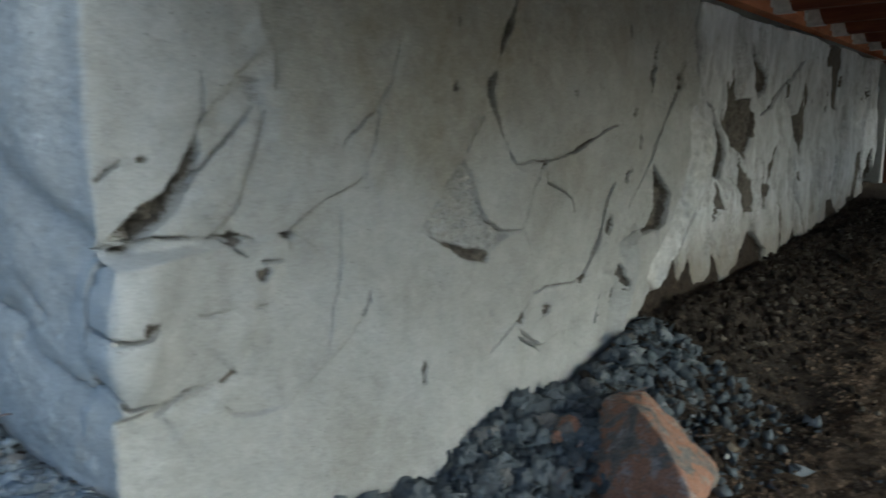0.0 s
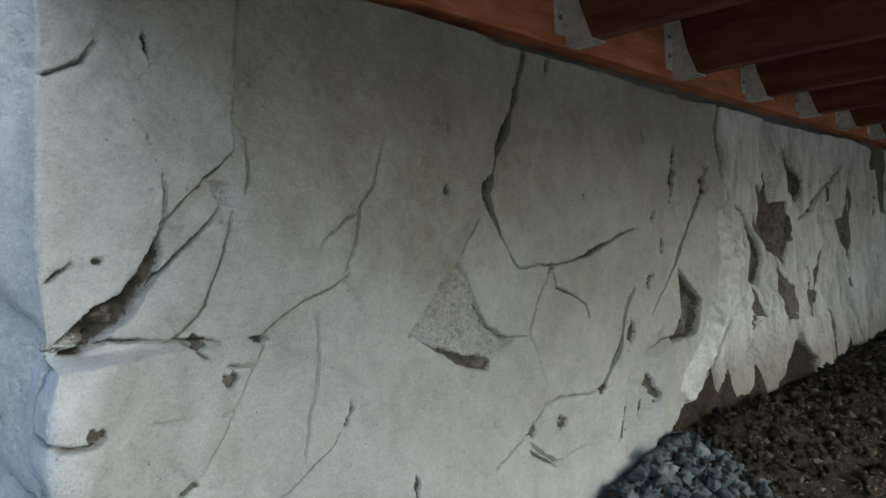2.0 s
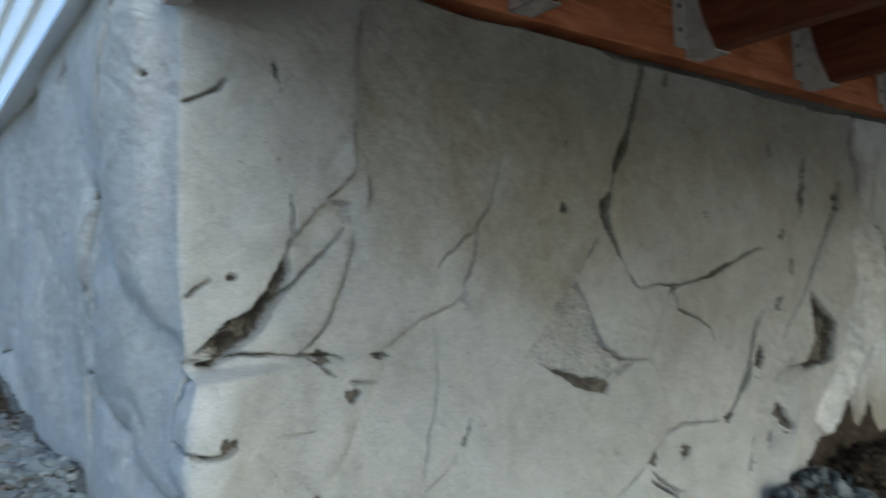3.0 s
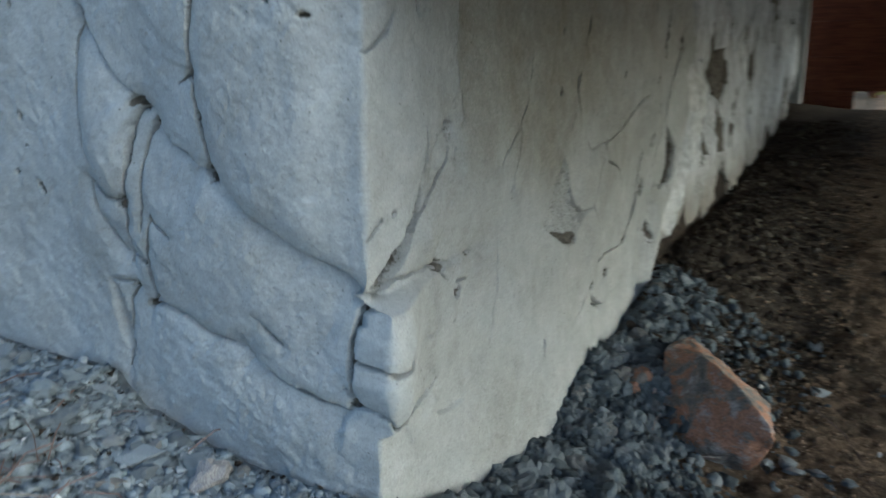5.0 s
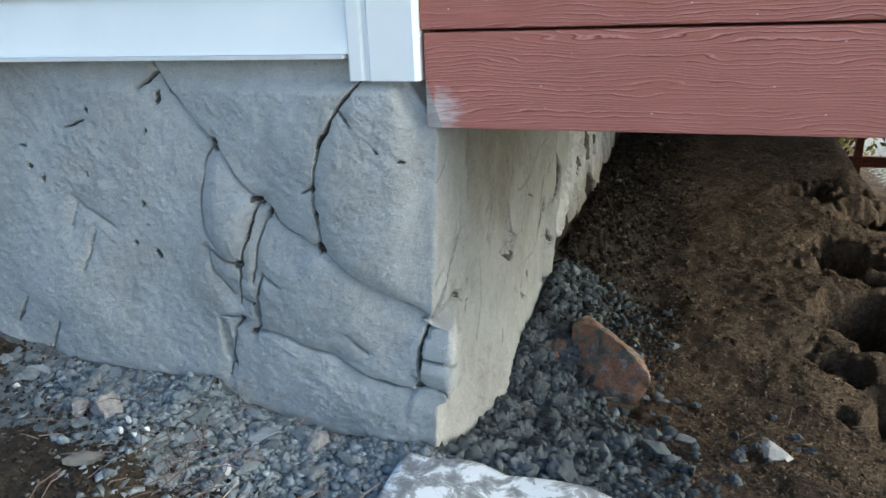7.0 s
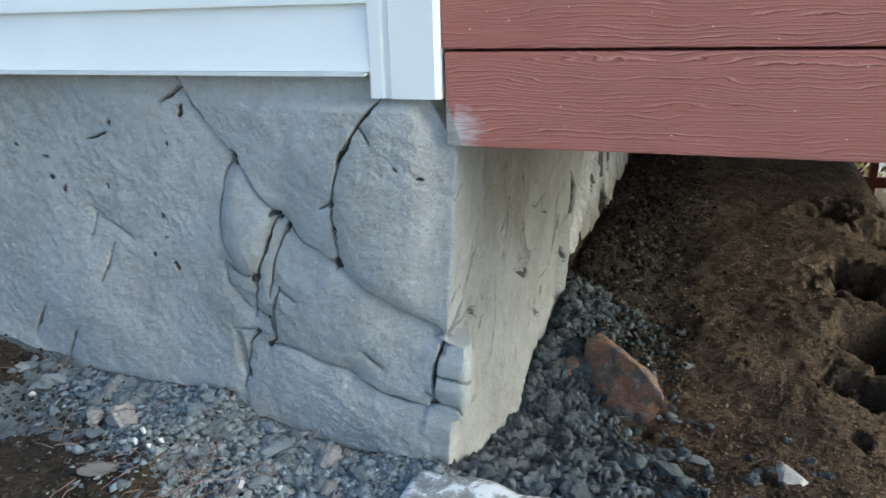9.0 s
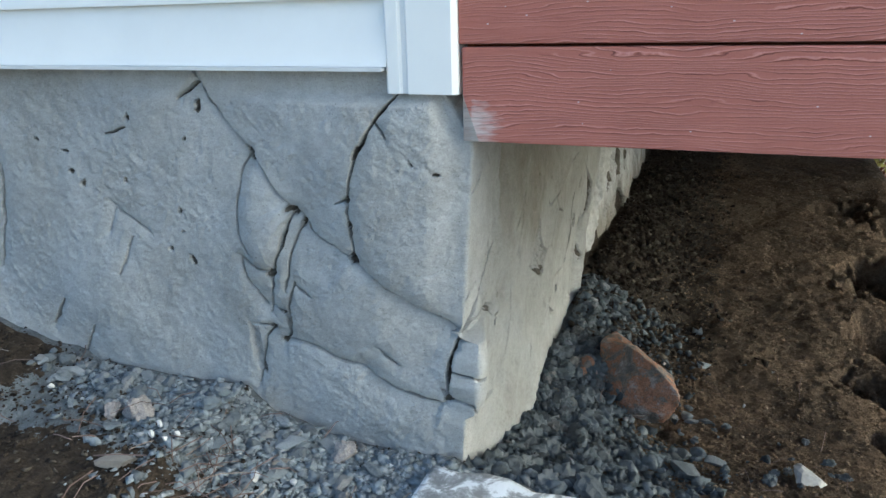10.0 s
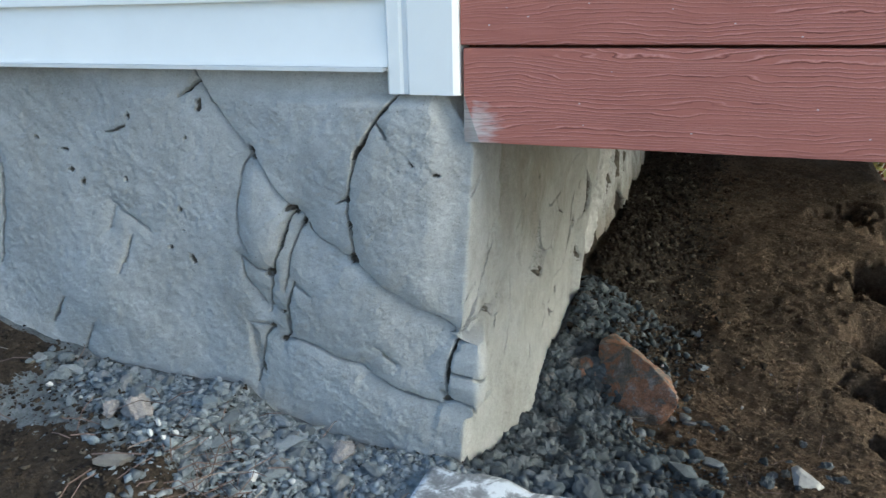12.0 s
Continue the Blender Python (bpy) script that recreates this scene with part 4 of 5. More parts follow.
for level in itertools.count():
    if not buckets:
        break
    for i, j in buckets.pop(level, ()):
        if sl[i][j] < level:
            continue
        for a, b in ((i + 1, j), (i - 1, j), (i, j + 1), (i, j - 1)):
            if 0 <= a < rows_ and 0 <= b < cols_:
                c = level + int(cl[a][b])
                if c < sl[a][b]:
                    sl[a][b], ol[a][b] = c, ol[i][j]
                    buckets[c].append((a, b))
owner = np.repeat(np.repeat(np.array(ol), step_, 0), step_, 1)[: len(Z) - 1, : len(S) - 1]

# each stone lies a little in or out, and tilts
rng = np.random.RandomState(4)
seeds = np.array(seeds_front + seeds_side)
full = np.pad(owner, ((0, 1), (0, 1)), mode="edge")
inout, tilt_s, tilt_z = rng.uniform(-0.005, 0.006, len(seeds)), rng.normal(0, 0.03, len(seeds)), rng.normal(0, 0.03, len(seeds))
lay = inout[full] + np.clip(tilt_s[full] * (SS - seeds[full, 0]) + tilt_z[full] * (ZZ - seeds[full, 1]), -0.008, 0.008)
for ax in (0, 1):
    acc = np.zeros_like(lay)
    for k in range(-16, 17):
        acc += np.roll(lay, k, ax)
    lay = acc / 33
H += 0.8 * lay * smooth01((np.abs(SS) - 0.005) / 0.05)

# the coat is struck off flush under the siding and the corner trim
H -= np.maximum(H - 0.006, 0) * smooth01((ZZ - 0.565) / 0.025) * (SS < 0.02)

# place of each point: straight faces joined by a small round corner
R = 0.004
arc = R * math.pi / 2
a0 = arc / 2
turn_ = np.clip((SS + a0) / arc, 0, 1) * (math.pi / 2)
BX = np.where(SS < -a0, SS + a0 - R, -R + R * np.sin(turn_))
BY = np.where(SS > a0, SS - a0 + R, R - R * np.cos(turn_))
BX = BX + np.interp(SS, (-0.06, 0, 0.2, 0.5, 0.7, 1.3, 2, 3.2, 4.4), (0, 0.011, 0.015, 0.015, 0.002, -0.02, -0.02, -0.01, -0.01))
# below the torn wedge the corner stones stand out
block = smooth01((0.168 - ZZ) / 0.012) * (0.45 + 0.55 * smooth01((ZZ - 0.004) / 0.014))
BX = BX + 0.032 * block * smooth01((SS + 0.011) / 0.008) * (0.3 - 0.3 * smooth01(SS / 0.4) + 0.7 * (1 - smooth01((SS - 0.02) / 0.09)))
# the top of the corner stone is rounded off under the trim
BX = BX - 0.052 * smooth01((ZZ - 0.50) / 0.10) * smooth01((SS + 0.075) / 0.075) * (1 - smooth01(SS / 0.3))
NX, NY = np.sin(turn_), -np.cos(turn_)
lean = 0.07 * (ZZ - 0.17) * smooth01(1 - BY / 0.45) * np.where(SS < -0.12, smooth01((SS + 0.5) / 0.4), 1)
PX, PY = BX + NX * H + lean, BY + NY * H
top = 0.624 - 0.032 * smooth01((SS + 0.115) / 0.02) - 0.012 * smooth01((SS - 0.05) / 0.3) + 0.003 * vnoise(SS, ZZ * 0, 25, 77)
PZ = np.minimum(ZZ, top)
P = np.stack([PX, PY, PZ], -1)
du = np.gradient(P, axis=1)
dv = np.gradient(P, axis=0)
NRM = np.cross(du, dv)
NRM /= np.maximum(np.linalg.norm(NRM, axis=-1, keepdims=True), 1e-9)

# upper middle of the side face: damp tan coat, with deck shade painted in
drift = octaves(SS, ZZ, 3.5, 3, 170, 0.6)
DAMP_SHADE = 0.75 * smooth01((ZZ - 0.16 + 0.14 * drift) / 0.28) * smooth01((SS - 0.205 + 0.01 * drift) / 0.02) * smooth01((1.7 - SS) / 0.3)

wall = thing("wall_foundation", (0, 0, 0), "grey cement-parged foundation wall moulded into large irregular stones", "wall", kind="structure")
idx = np.arange(SS.size).reshape(SS.shape)
quads = np.stack([idx[:-1, :-1], idx[:-1, 1:], idx[1:, 1:], idx[1:, :-1]], -1)
Pf, Nf = P.reshape(-1, 3), NRM.reshape(-1, 3)
for k in range(len(seeds_front) + len(seeds_side)):
    q = quads[owner == k]
    if not len(q):
        continue
    used, inv = np.unique(q, return_inverse=True)
    grid_mesh("stone", Pf[used], inv.reshape(-1, 4), CEMENT, wall, Nf[used], (("bare", BARE.ravel()[used]), ("lime", raw.ravel()[used]), ("damp_shade", DAMP_SHADE.ravel()[used])))
# the concrete behind the coat
bm = box(-4.4, -0.05, 0.035, 0.2, -0.5, 0.6)
box(-0.25, -0.06, 0.2, 4.38, -0.5, 0.55, bm=bm)
part("core", bm, CEMENT, wall)
# squared end of the side wall
bm = bmesh.new()
box(-0.2, 0.03, 4.36, 4.45, -0.4, 0.57, 0.012, bm)
part("end_face", bm, CEMENT, wall)

# ---- house above the wall ----
siding = thing("siding", (-1.3, -0.02, 0.62), "white horizontal vinyl lap siding with a metal starter strip", "siding", kind="structure")
siding.location = (0, 0, 0)
for k in range(16):
    z = 0.629 + 0.102 * k
    prof = [(-0.030, z), (-0.030, z + 0.006), (-0.018, z + 0.100), (-0.016, z + 0.108), (0.0, z + 0.108), (0.0, z + 0.012), (-0.012, z + 0.004), (-0.014, z)]
    part("course", prism([(y + 0.008, q) for y, q in prof], -4.4, -0.099), VINYL, siding)
part("starter_strip", prism([(-0.034, 0.6225), (-0.034, 0.6285), (0.004, 0.6285), (0.004, 0.6215), (0.002, 0.6215), (0.002, 0.6255)], -4.4, -0.103), ALU, siding, "bright aluminium strip")
post = thing("corner_trim", (-0.05, 0, 0.58), "white vinyl outside-corner post with a moulded bead", "trim", kind="structure")
post.location = (0, 0, 0)
bm = bmesh.new()
prof = [(-0.113, -0.034), (-0.109, -0.038), (-0.09, -0.038), (-0.086, -0.034), (-0.078, -0.034), (-0.074, -0.040), (-0.002, -0.040), (0.006, -0.034), (0.006, 0.06), (-0.113, 0.06)]
vs = [[bm.verts.new((x + 0.012, y + 0.016, z)) for x, y in prof] for z in (0.588, 2.3)]
for i in range(len(prof)):
    j = (i + 1) % len(prof)
    bm.faces.new((vs[0][i], vs[0][j], vs[1][j], vs[1][i]))
bm.faces.new(vs[0][::-1]), bm.faces.new(vs[1])
part("post", bm, VINYL, post)
house = thing("wall_house", (0, 0, 0), "white house wall behind the siding and over the ledger", "wall", kind="structure")
bm = box(-4.4, -0.04, 0.010, 0.15, 0.632, 2.3)
part("front_sheathing", bm, VINYL, house)
bm = box(-0.15, -0.012, 0.15, 4.6, 0.60, 2.3)
part("side_sheathing", bm, VINYL, house)
part("rear_wall", box(-4.4, -0.15, 4.45, 4.6, -0.5, 2.3), VINYL, house)
part("far_wall", box(-4.55, -4.4, 0.01, 4.6, -0.5, 2.3), VINYL, house)
part("roof", box(-4.6, -0.012, -0.02, 4.65, 2.304, 2.4), VINYL, house)
house_sill = tagged(obj("sill_plate", box(-0.12, -0.05, 0.07, 4.4, 0.573, 0.590, 0.002), TAR), "dark sill strip along the top of the wall", "sill", kind="structure")

# ---- deck ----
deck = thing("deck", (0, 0, 0), "red-stained timber deck with embossed fascia boards", "deck")
for k, (z0, x0) in enumerate(((0.516, 0.023), (0.662, 0.0185), (0.808, 0.0185))):
    part("fascia_board", box(x0, 2.6, -0.014, 0.010, z0, z0 + 0.1415, 0.003), RED, deck, "brick-red board with wavy embossed grain")
part("rim_joist", box(0.034, 2.6, 0.0115, 0.049, 0.60, 0.805, 0.003), JOIST, deck)
part("ledger", box(-0.010, 0.030, 0.03, 4.6, 0.592, 0.805, 0.003), LEDGER, deck, "orange-brown ledger board")
JOIST_Y = [0.455 + 0.406 * k for k in range(10)]
for y in JOIST_Y:
    part("joist", box(0.034, 2.57, y - 0.019, y + 0.019, 0.598, 0.805, 0.003), JOIST, deck)
    bm = bmesh.new()
    # hanger: seat, two cheeks and two wings
    box(0.031, 0.085, y - 0.022, y + 0.022, 0.594, 0.5965, bm=bm)
    for sgn in (-1, 1):
        yy = sorted((y + sgn * 0.0195, y + sgn * 0.0218))
        a = [bm.verts.new((x, yy[0], z)) for x, z in ((0.031, 0.594), (0.085, 0.594), (0.062, 0.66), (0.045, 0.75), (0.031, 0.75))]
        b = [bm.verts.new((x, yy[1], z)) for x, z in ((0.031, 0.594), (0.085, 0.594), (0.062, 0.66), (0.045, 0.75), (0.031, 0.75))]
        for i in range(5):
            bm.faces.new((a[i], a[(i + 1) % 5], b[(i + 1) % 5], b[i]))
        bm.faces.new(a[::-1]), bm.faces.new(b)
        w = sorted((y + sgn * 0.0195, y + sgn * 0.052))
        box(0.0305, 0.0327, w[0], w[1], 0.61, 0.75, bm=bm)
    bmesh.ops.recalc_face_normals(bm, faces=bm.faces[:])
    h = part("joist_hanger", bm, ZINC, deck, "galvanised steel joist hanger")
    for sgn, z in itertools.product((-1, 1), (0.64, 0.68, 0.72)):
        bm = bmesh.new()
        bmesh.ops.create_cone(bm, cap_ends=True, segments=8, radius1=0.005, radius2=0.004, depth=0.003, matrix=Matrix.Translation((0.034, y + sgn * 0.036, z)) @ Matrix.Rotation(radians(90), 4, "Y"))
        part("nail", bm, NAIL, h)
for k in range(33):
    y = -0.015 + 0.1435 * k
    part("deck_board", box(0.0, 2.6, y, y + 0.139, 0.808, 0.833, 0.003), JOIST, deck)
part("far_rim", box(0.034, 2.57, 4.66, 4.70, 0.594, 0.805, 0.003), JOIST, deck)
# unseen board, added to keep side light off the far ground
part("side_skirt", box(2.576, 2.60, 2.9, 4.66, -0.6, 0.592, 0.003), JOIST, deck)
part("side_rim", box(2.572, 2.61, 0.051, 4.70, 0.594, 0.805, 0.003), JOIST, deck)


# ---- stones ----
def rock_mesh(name, seed, rx, ry, rz, mat, detail=2, facets=9, rough=0.06, cut=0.42):
    """A broken stone: a ball cut by random planes, then roughened."""
    rnd = random.Random(seed)
    bm = bmesh.new()
    bmesh.ops.create_icosphere(bm, subdivisions=detail, radius=1)
    cuts = []
    for _ in range(facets):
        n = Vector((rnd.gauss(0, 1), rnd.gauss(0, 1), rnd.gauss(0, 1))).normalized()
        cuts.append((n, rnd.uniform(cut, 0.8)))
    for v in bm.verts:
        for n, d in cuts:
            over = v.co.dot(n) - d
            if over > 0:
                v.co -= n * over
        v.co *= 1 + rough * noise.noise(v.co * 2.3 + Vector((seed * 3.1, 0, 0))) + 0.35 * rough * noise.noise(v.co * 7 + Vector((0, seed * 1.7, 0)))
        v.co = Vector((v.co.x * rx, v.co.y * ry, v.co.z * rz))
    me = bpy.data.meshes.new(name)
    bm.to_mesh(me)
    bm.free()
    me.materials.append(mat)
    return me


def gz(x, y):
    return float(surface_z(np.array([x], float), np.array([y], float))[0])


def boulder_mesh(name, corners, seed, mat, wear=0.012):
    """A split boulder: the hull of its corners, with worn edges and a rough break."""
    bm = bmesh.new()
    for c in corners:
        bm.verts.new(c)
    bmesh.ops.convex_hull(bm, input=bm.verts[:])
    bmesh.ops.delete(bm, geom=[v for v in bm.verts if not v.link_faces], context="VERTS")
    bmesh.ops.bevel(bm, geom=bm.edges[:], offset=wear, segments=2, affect="EDGES", profile=0.6)
    bmesh.ops.triangulate(bm, faces=bm.faces[:])
    for _ in range(5):
        long = [e for e in bm.edges if e.calc_length() > 0.008]
        if not long:
            break
        bmesh.ops.subdivide_edges(bm, edges=long, cuts=1)
        bmesh.ops.triangulate(bm, faces=bm.faces[:])
    bm.normal_update()
    off = Vector((seed * 1.3, seed * 0.7, 0))
    for v in bm.verts:
        q = v.co + off
        v.co += v.normal * (0.006 * noise.noise(q * 14) + 0.0045 * noise.noise(q * 34) + 0.0025 * noise.noise(q * 90))
    me = bpy.data.meshes.new(name)
    bm.to_mesh(me)
    bm.free()
    me.polygons.foreach_set("use_smooth", [True] * len(me.polygons))
    me.materials.append(mat)
    return me


big = new("boulder", boulder_mesh("boulder", ((-0.095, 0.085, 0.10), (-0.075, 0.20, 0.085), (-0.01, 0.02, 0.125), (0.055, -0.04, 0.12), (0.135, -0.115, 0.075), (0.13, -0.10, 0.03), (0.02, -0.095, 0.0), (-0.075, -0.06, -0.02), (0.0, -0.075, -0.06), (0.08, -0.06, -0.06), (0.09, 0.14, 0.0), (-0.11, 0.06, -0.04), (-0.06, 0.22, -0.05), (0.06, 0.18, -0.06)), 17, GRANITE, 0.006))
big.matrix_world = pose(0.23, 0.715, -0.292)
tagged(big, "rust-orange and grey granite boulder lying in the rubble", "rock")
small = new("boulder", rock_mesh("boulder", 23, 0.05, 0.07, 0.05, GRANITE, 3, 10, 0.08))
small.matrix_world = pose(0.10, 0.70, -0.245, 10, 20, 60)
tagged(small, "small brown stone leaning against the boulder", "rock")
WHITE = plain("pale_quartz", (0.40, 0.39, 0.37), 0.8, vary=0.35, scale=30)
quartz = new("pale_stone", rock_mesh("pale_stone", 31, 0.05, 0.034, 0.04, WHITE, 3, 9, 0.05))
quartz.matrix_world = pose(0.64, 0.42, gz(0.64, 0.42) + 0.005, 0, 35, 30)
tagged(quartz, "pale broken stone half buried in brown soil", "rock")
bm = box(-0.03, 0.66, -0.46, -0.065, -0.16, -0.055, 0.012)
bmesh.ops.subdivide_edges(bm, edges=[e for e in bm.edges if e.calc_length() > 0.05], cuts=14, use_grid_fill=True)
for v in bm.verts:
    v.co += Vector((0.3, 0.6, 0.5)) * 0.02 * noise.noise(v.co * 9) + Vector((0, 0.5, 1)) * 0.008 * noise.noise(v.co * 40)
    v.co.z -= 0.05 * max(0.0, v.co.x - 0.1)
slab = obj("concrete_slab", bm, SLAB, smooth=True)
tagged(slab, "white-splashed lump of concrete at the foot of the corner", "concrete")

variants = [rock_mesh("rubble_stone", 100 + k, 0.5 + 0.14 * (k % 3), 0.42, 0.30 + 0.05 * (k % 4), RUBBLE, 3, 12, 0.22, 0.5) for k in range(10)]
rnd = random.Random(5)


shaded_variants = [rock_mesh("rubble_stone", 130 + k, 0.5 + 0.12 * (k % 3), 0.45, 0.38 + 0.05 * (k % 4), SHADED_RUBBLE, 3, 7, 0.5, 0.6) for k in range(8)]


def loose(x, y, size):
    o = new("rubble_stone", rnd.choice(shaded_variants if y > 0.02 else variants))
    o.matrix_world = pose(x, y, gz(x, y) + 0.12 * size, rnd.uniform(-30, 30), rnd.uniform(-30, 30), rnd.uniform(0, 360)) @ Matrix.Scale(size, 4)
    tagged(o, "grey lump of mortar under the deck, darkened for shade" if y > 0.02 else "blue-grey broken mortar stone lying on the ground", "stone", "rubble along the wall")


for _ in range(105):
    x = rnd.uniform(-0.95, 0.0)
    loose(x, -abs(rnd.gauss(0, 1)) * (0.05 + 0.11 * (x + 0.95)) - 0.02, rnd.uniform(0.016, 0.042))
for _ in range(150):
    y = rnd.uniform(0.03, 1.1)
    loose(0.02 + abs(rnd.gauss(0.03, 0.10)), y, rnd.uniform(0.02, 0.055))
for _ in range(25):
    loose(rnd.uniform(0.15, 0.75), rnd.uniform(0.05, 0.7), rnd.uniform(0.012, 0.032))


# single stones that can be told apart on the ground
flat_variants = [rock_mesh("flat_stone", 160 + k, 0.55, 0.34 + 0.05 * k, 0.14, RUBBLE, 3, 14, 0.08) for k in range(4)]
for x, y, size, turn in ((0.448, 0.437, 0.062, 10), (0.394, 0.335, 0.11, -50), (0.379, 0.466, 0.06, -60), (0.39, 0.683, 0.05, 0), (0.337, 0.192, 0.07, 30), (0.426, 0.705, 0.05, -40), (0.41, 1.01, 0.05, 20), (0.22, 0.30, 0.07, -20),
                         (-0.316, -0.074, 0.075, 20), (-0.257, -0.04, 0.06, -10), (-0.53, -0.285, 0.09, 25), (-0.70, -0.03, 0.06, 5), (-0.42, -0.16, 0.06, 60), (-0.62, -0.20, 0.06, -20), (-0.30, -0.13, 0.05, 35), (-0.48, -0.09, 0.05, 80)):
    o = new("flat_stone", rnd.choice(flat_variants))
    o.matrix_world = pose(x, y, gz(x, y) + 0.12 * size, rnd.uniform(-14, 14), rnd.uniform(-14, 14), turn) @ Matrix.Scale(size, 4)
    tagged(o, "flat blue-grey flake of broken mortar on the ground", "stone", "flakes of mortar")
TAN = plain("tan_stone", (0.23, 0.21, 0.195), 0.9, vary=0.5, scale=40)
tan_mesh = rock_mesh("tan_stone", 171, 0.5, 0.42, 0.34, TAN, 4, 18, 0.3, 0.5)
for x, y, size in ((-0.60, -0.155, 0.085), (-0.21, -0.055, 0.07), (-0.655, -0.165, 0.05)):
    o = new("tan_stone", tan_mesh)
    o.matrix_world = pose(x, y, gz(x, y) + 0.012, 5, 8, 30 + 700 * x) @ Matrix.Scale(size, 4)
    tagged(o, "tan knobbly stone lying in blue-grey gravel", "stone", "tan stones")
CHALK = plain("white_pebble", (0.46, 0.46, 0.45), 0.8, vary=0.2, scale=60)
pebble_mesh = rock_mesh("pebble", 181, 0.5, 0.4, 0.34, CHALK, 2, 9, 0.06)
for x, y, size in ((-0.475, -0.222, 0.016), (-0.515, -0.19, 0.017), (-0.51, -0.218, 0.018), (-0.468, -0.20, 0.017), (-0.315, -0.19, 0.028), (-0.252, -0.164, 0.022), (-0.85, -0.135, 0.02), (0.30, 0.95, 0.012), (0.52, 0.8, 0.012), (0.6, 1.0, 0.011)):
    o = new("pebble", pebble_mesh)
    o.matrix_world = pose(x, y, gz(x, y) + 0.014, 20, 900 * x, 500 * y) @ Matrix.Scale(size, 4)
    tagged(o, "small white pebble on the ground", "pebble", "white pebbles")


def scatter(name, count, where, lo, hi, mat, seed, label, category, flat=0.6):
    """Many small angular crumbs in one mesh."""
    rng = np.random.RandomState(seed)
    base = np.array([(1, 0, 0), (-1, 0, 0), (0, 1, 0), (0, -1, 0), (0, 0, 1), (0, 0, -1)], float)
    tri = np.array([(0, 2, 4), (2, 1, 4), (1, 3, 4), (3, 0, 4), (2, 0, 5), (1, 2, 5), (3, 1, 5), (0, 3, 5)])
    xy = where(rng, count)
    n = len(xy)
    size = lo * (hi / lo) ** (rng.rand(n) ** 1.8)
    q = rng.normal(size=(n, 4))
    q /= np.linalg.norm(q, axis=1, keepdims=True)
    w, x, y, z = q.T
    M = np.stack([1 - 2 * (y * y + z * z), 2 * (x * y - z * w), 2 * (x * z + y * w), 2 * (x * y + z * w), 1 - 2 * (x * x + z * z), 2 * (y * z - x * w), 2 * (x * z - y * w), 2 * (y * z + x * w), 1 - 2 * (x * x + y * y)], -1).reshape(n, 3, 3)
    shape = base[None] * rng.uniform(0.6, 1.0, (n, 6, 1)) * rng.uniform(0.5, 1.0, (n, 1, 3)) + rng.normal(0, 0.22, (n, 6, 3))
    V = np.einsum("nij,nkj->nki", M, shape) * size[:, None, None] * 0.6
    V[:, :, 2] *= flat
    zz = surface_z(xy[:, 0], xy[:, 1])
    V += np.stack([xy[:, 0], xy[:, 1], zz + size * 0.08], -1)[:, None]
    me = bpy.data.meshes.new(name)
    F = (tri[None] + 6 * np.arange(n)[:, None, None]).reshape(-1, 3)
    me.vertices.add(6 * n)
    me.vertices.foreach_set("co", V.astype(np.float32).ravel())
    me.loops.add(3 * len(F))
    me.loops.foreach_set("vertex_index", F.astype(np.int32).ravel())
    me.polygons.add(len(F))
    me.polygons.foreach_set("loop_start", np.arange(0, 3 * len(F), 3, dtype=np.int32))
    me.update(calc_edges=True)
    me.materials.append(mat)
    return tagged(new(name, me), label, category, kind="stuff")


def by_front(rng, n):
    x = rng.uniform(-1.3, 0.05, n)
    keep = rng.rand(n) < smooth01((x + 0.95) / 0.5)
    return np.stack([x, -np.abs(rng.normal(0, 1, n)) * np.interp(x, (-1.0, -0.7, -0.35, 0), (0.035, 0.075, 0.14, 0.15)) - 0.01], -1)[keep]


def by_side(rng, n):
    y = 1.25 * rng.rand(n) ** 1.25
    return np.stack([0.01 + np.abs(rng.normal(0.0, 1, n)) * (0.13 + 0.15 * np.clip(0.6 - y, 0, 1)), y], -1)


def under_deck(rng, n):
    xy = np.stack([rng.uniform(0.1, 1.7, n), rng.uniform(-0.3, 3.0, n) ** 1.0], -1)
    return xy[xy[:, 0] > 0.12 + 0.3 * rng.rand(len(xy))]


HUMUS = chips("humus_crumbs", (0.015, 0.012, 0.01), (0.055, 0.043, 0.032), (0.16, 0.14, 0.11))


def out_front(rng, n):
    return np.stack([rng.uniform(-1.4, 0.9, n), rng.uniform(-0.8, 0.0, n)], -1)


scatter("mortar_crumbs", 17000, by_front, 0.005, 0.036, CHIPS, 1, "blue-grey mortar crumbs and gravel along the wall", "gravel")
scatter("mortar_crumbs", 8000, by_side, 0.007, 0.045, SHADED_CHIPS, 2, "blue-grey mortar crumbs heaped against the wall, darkened for deck shade", "gravel", 0.9)
def by_corner(rng, n):
    return np.stack([0.02 - np.abs(rng.normal(0, 0.2, n)), -0.02 - np.abs(rng.normal(0.03, 0.09, n))], -1)


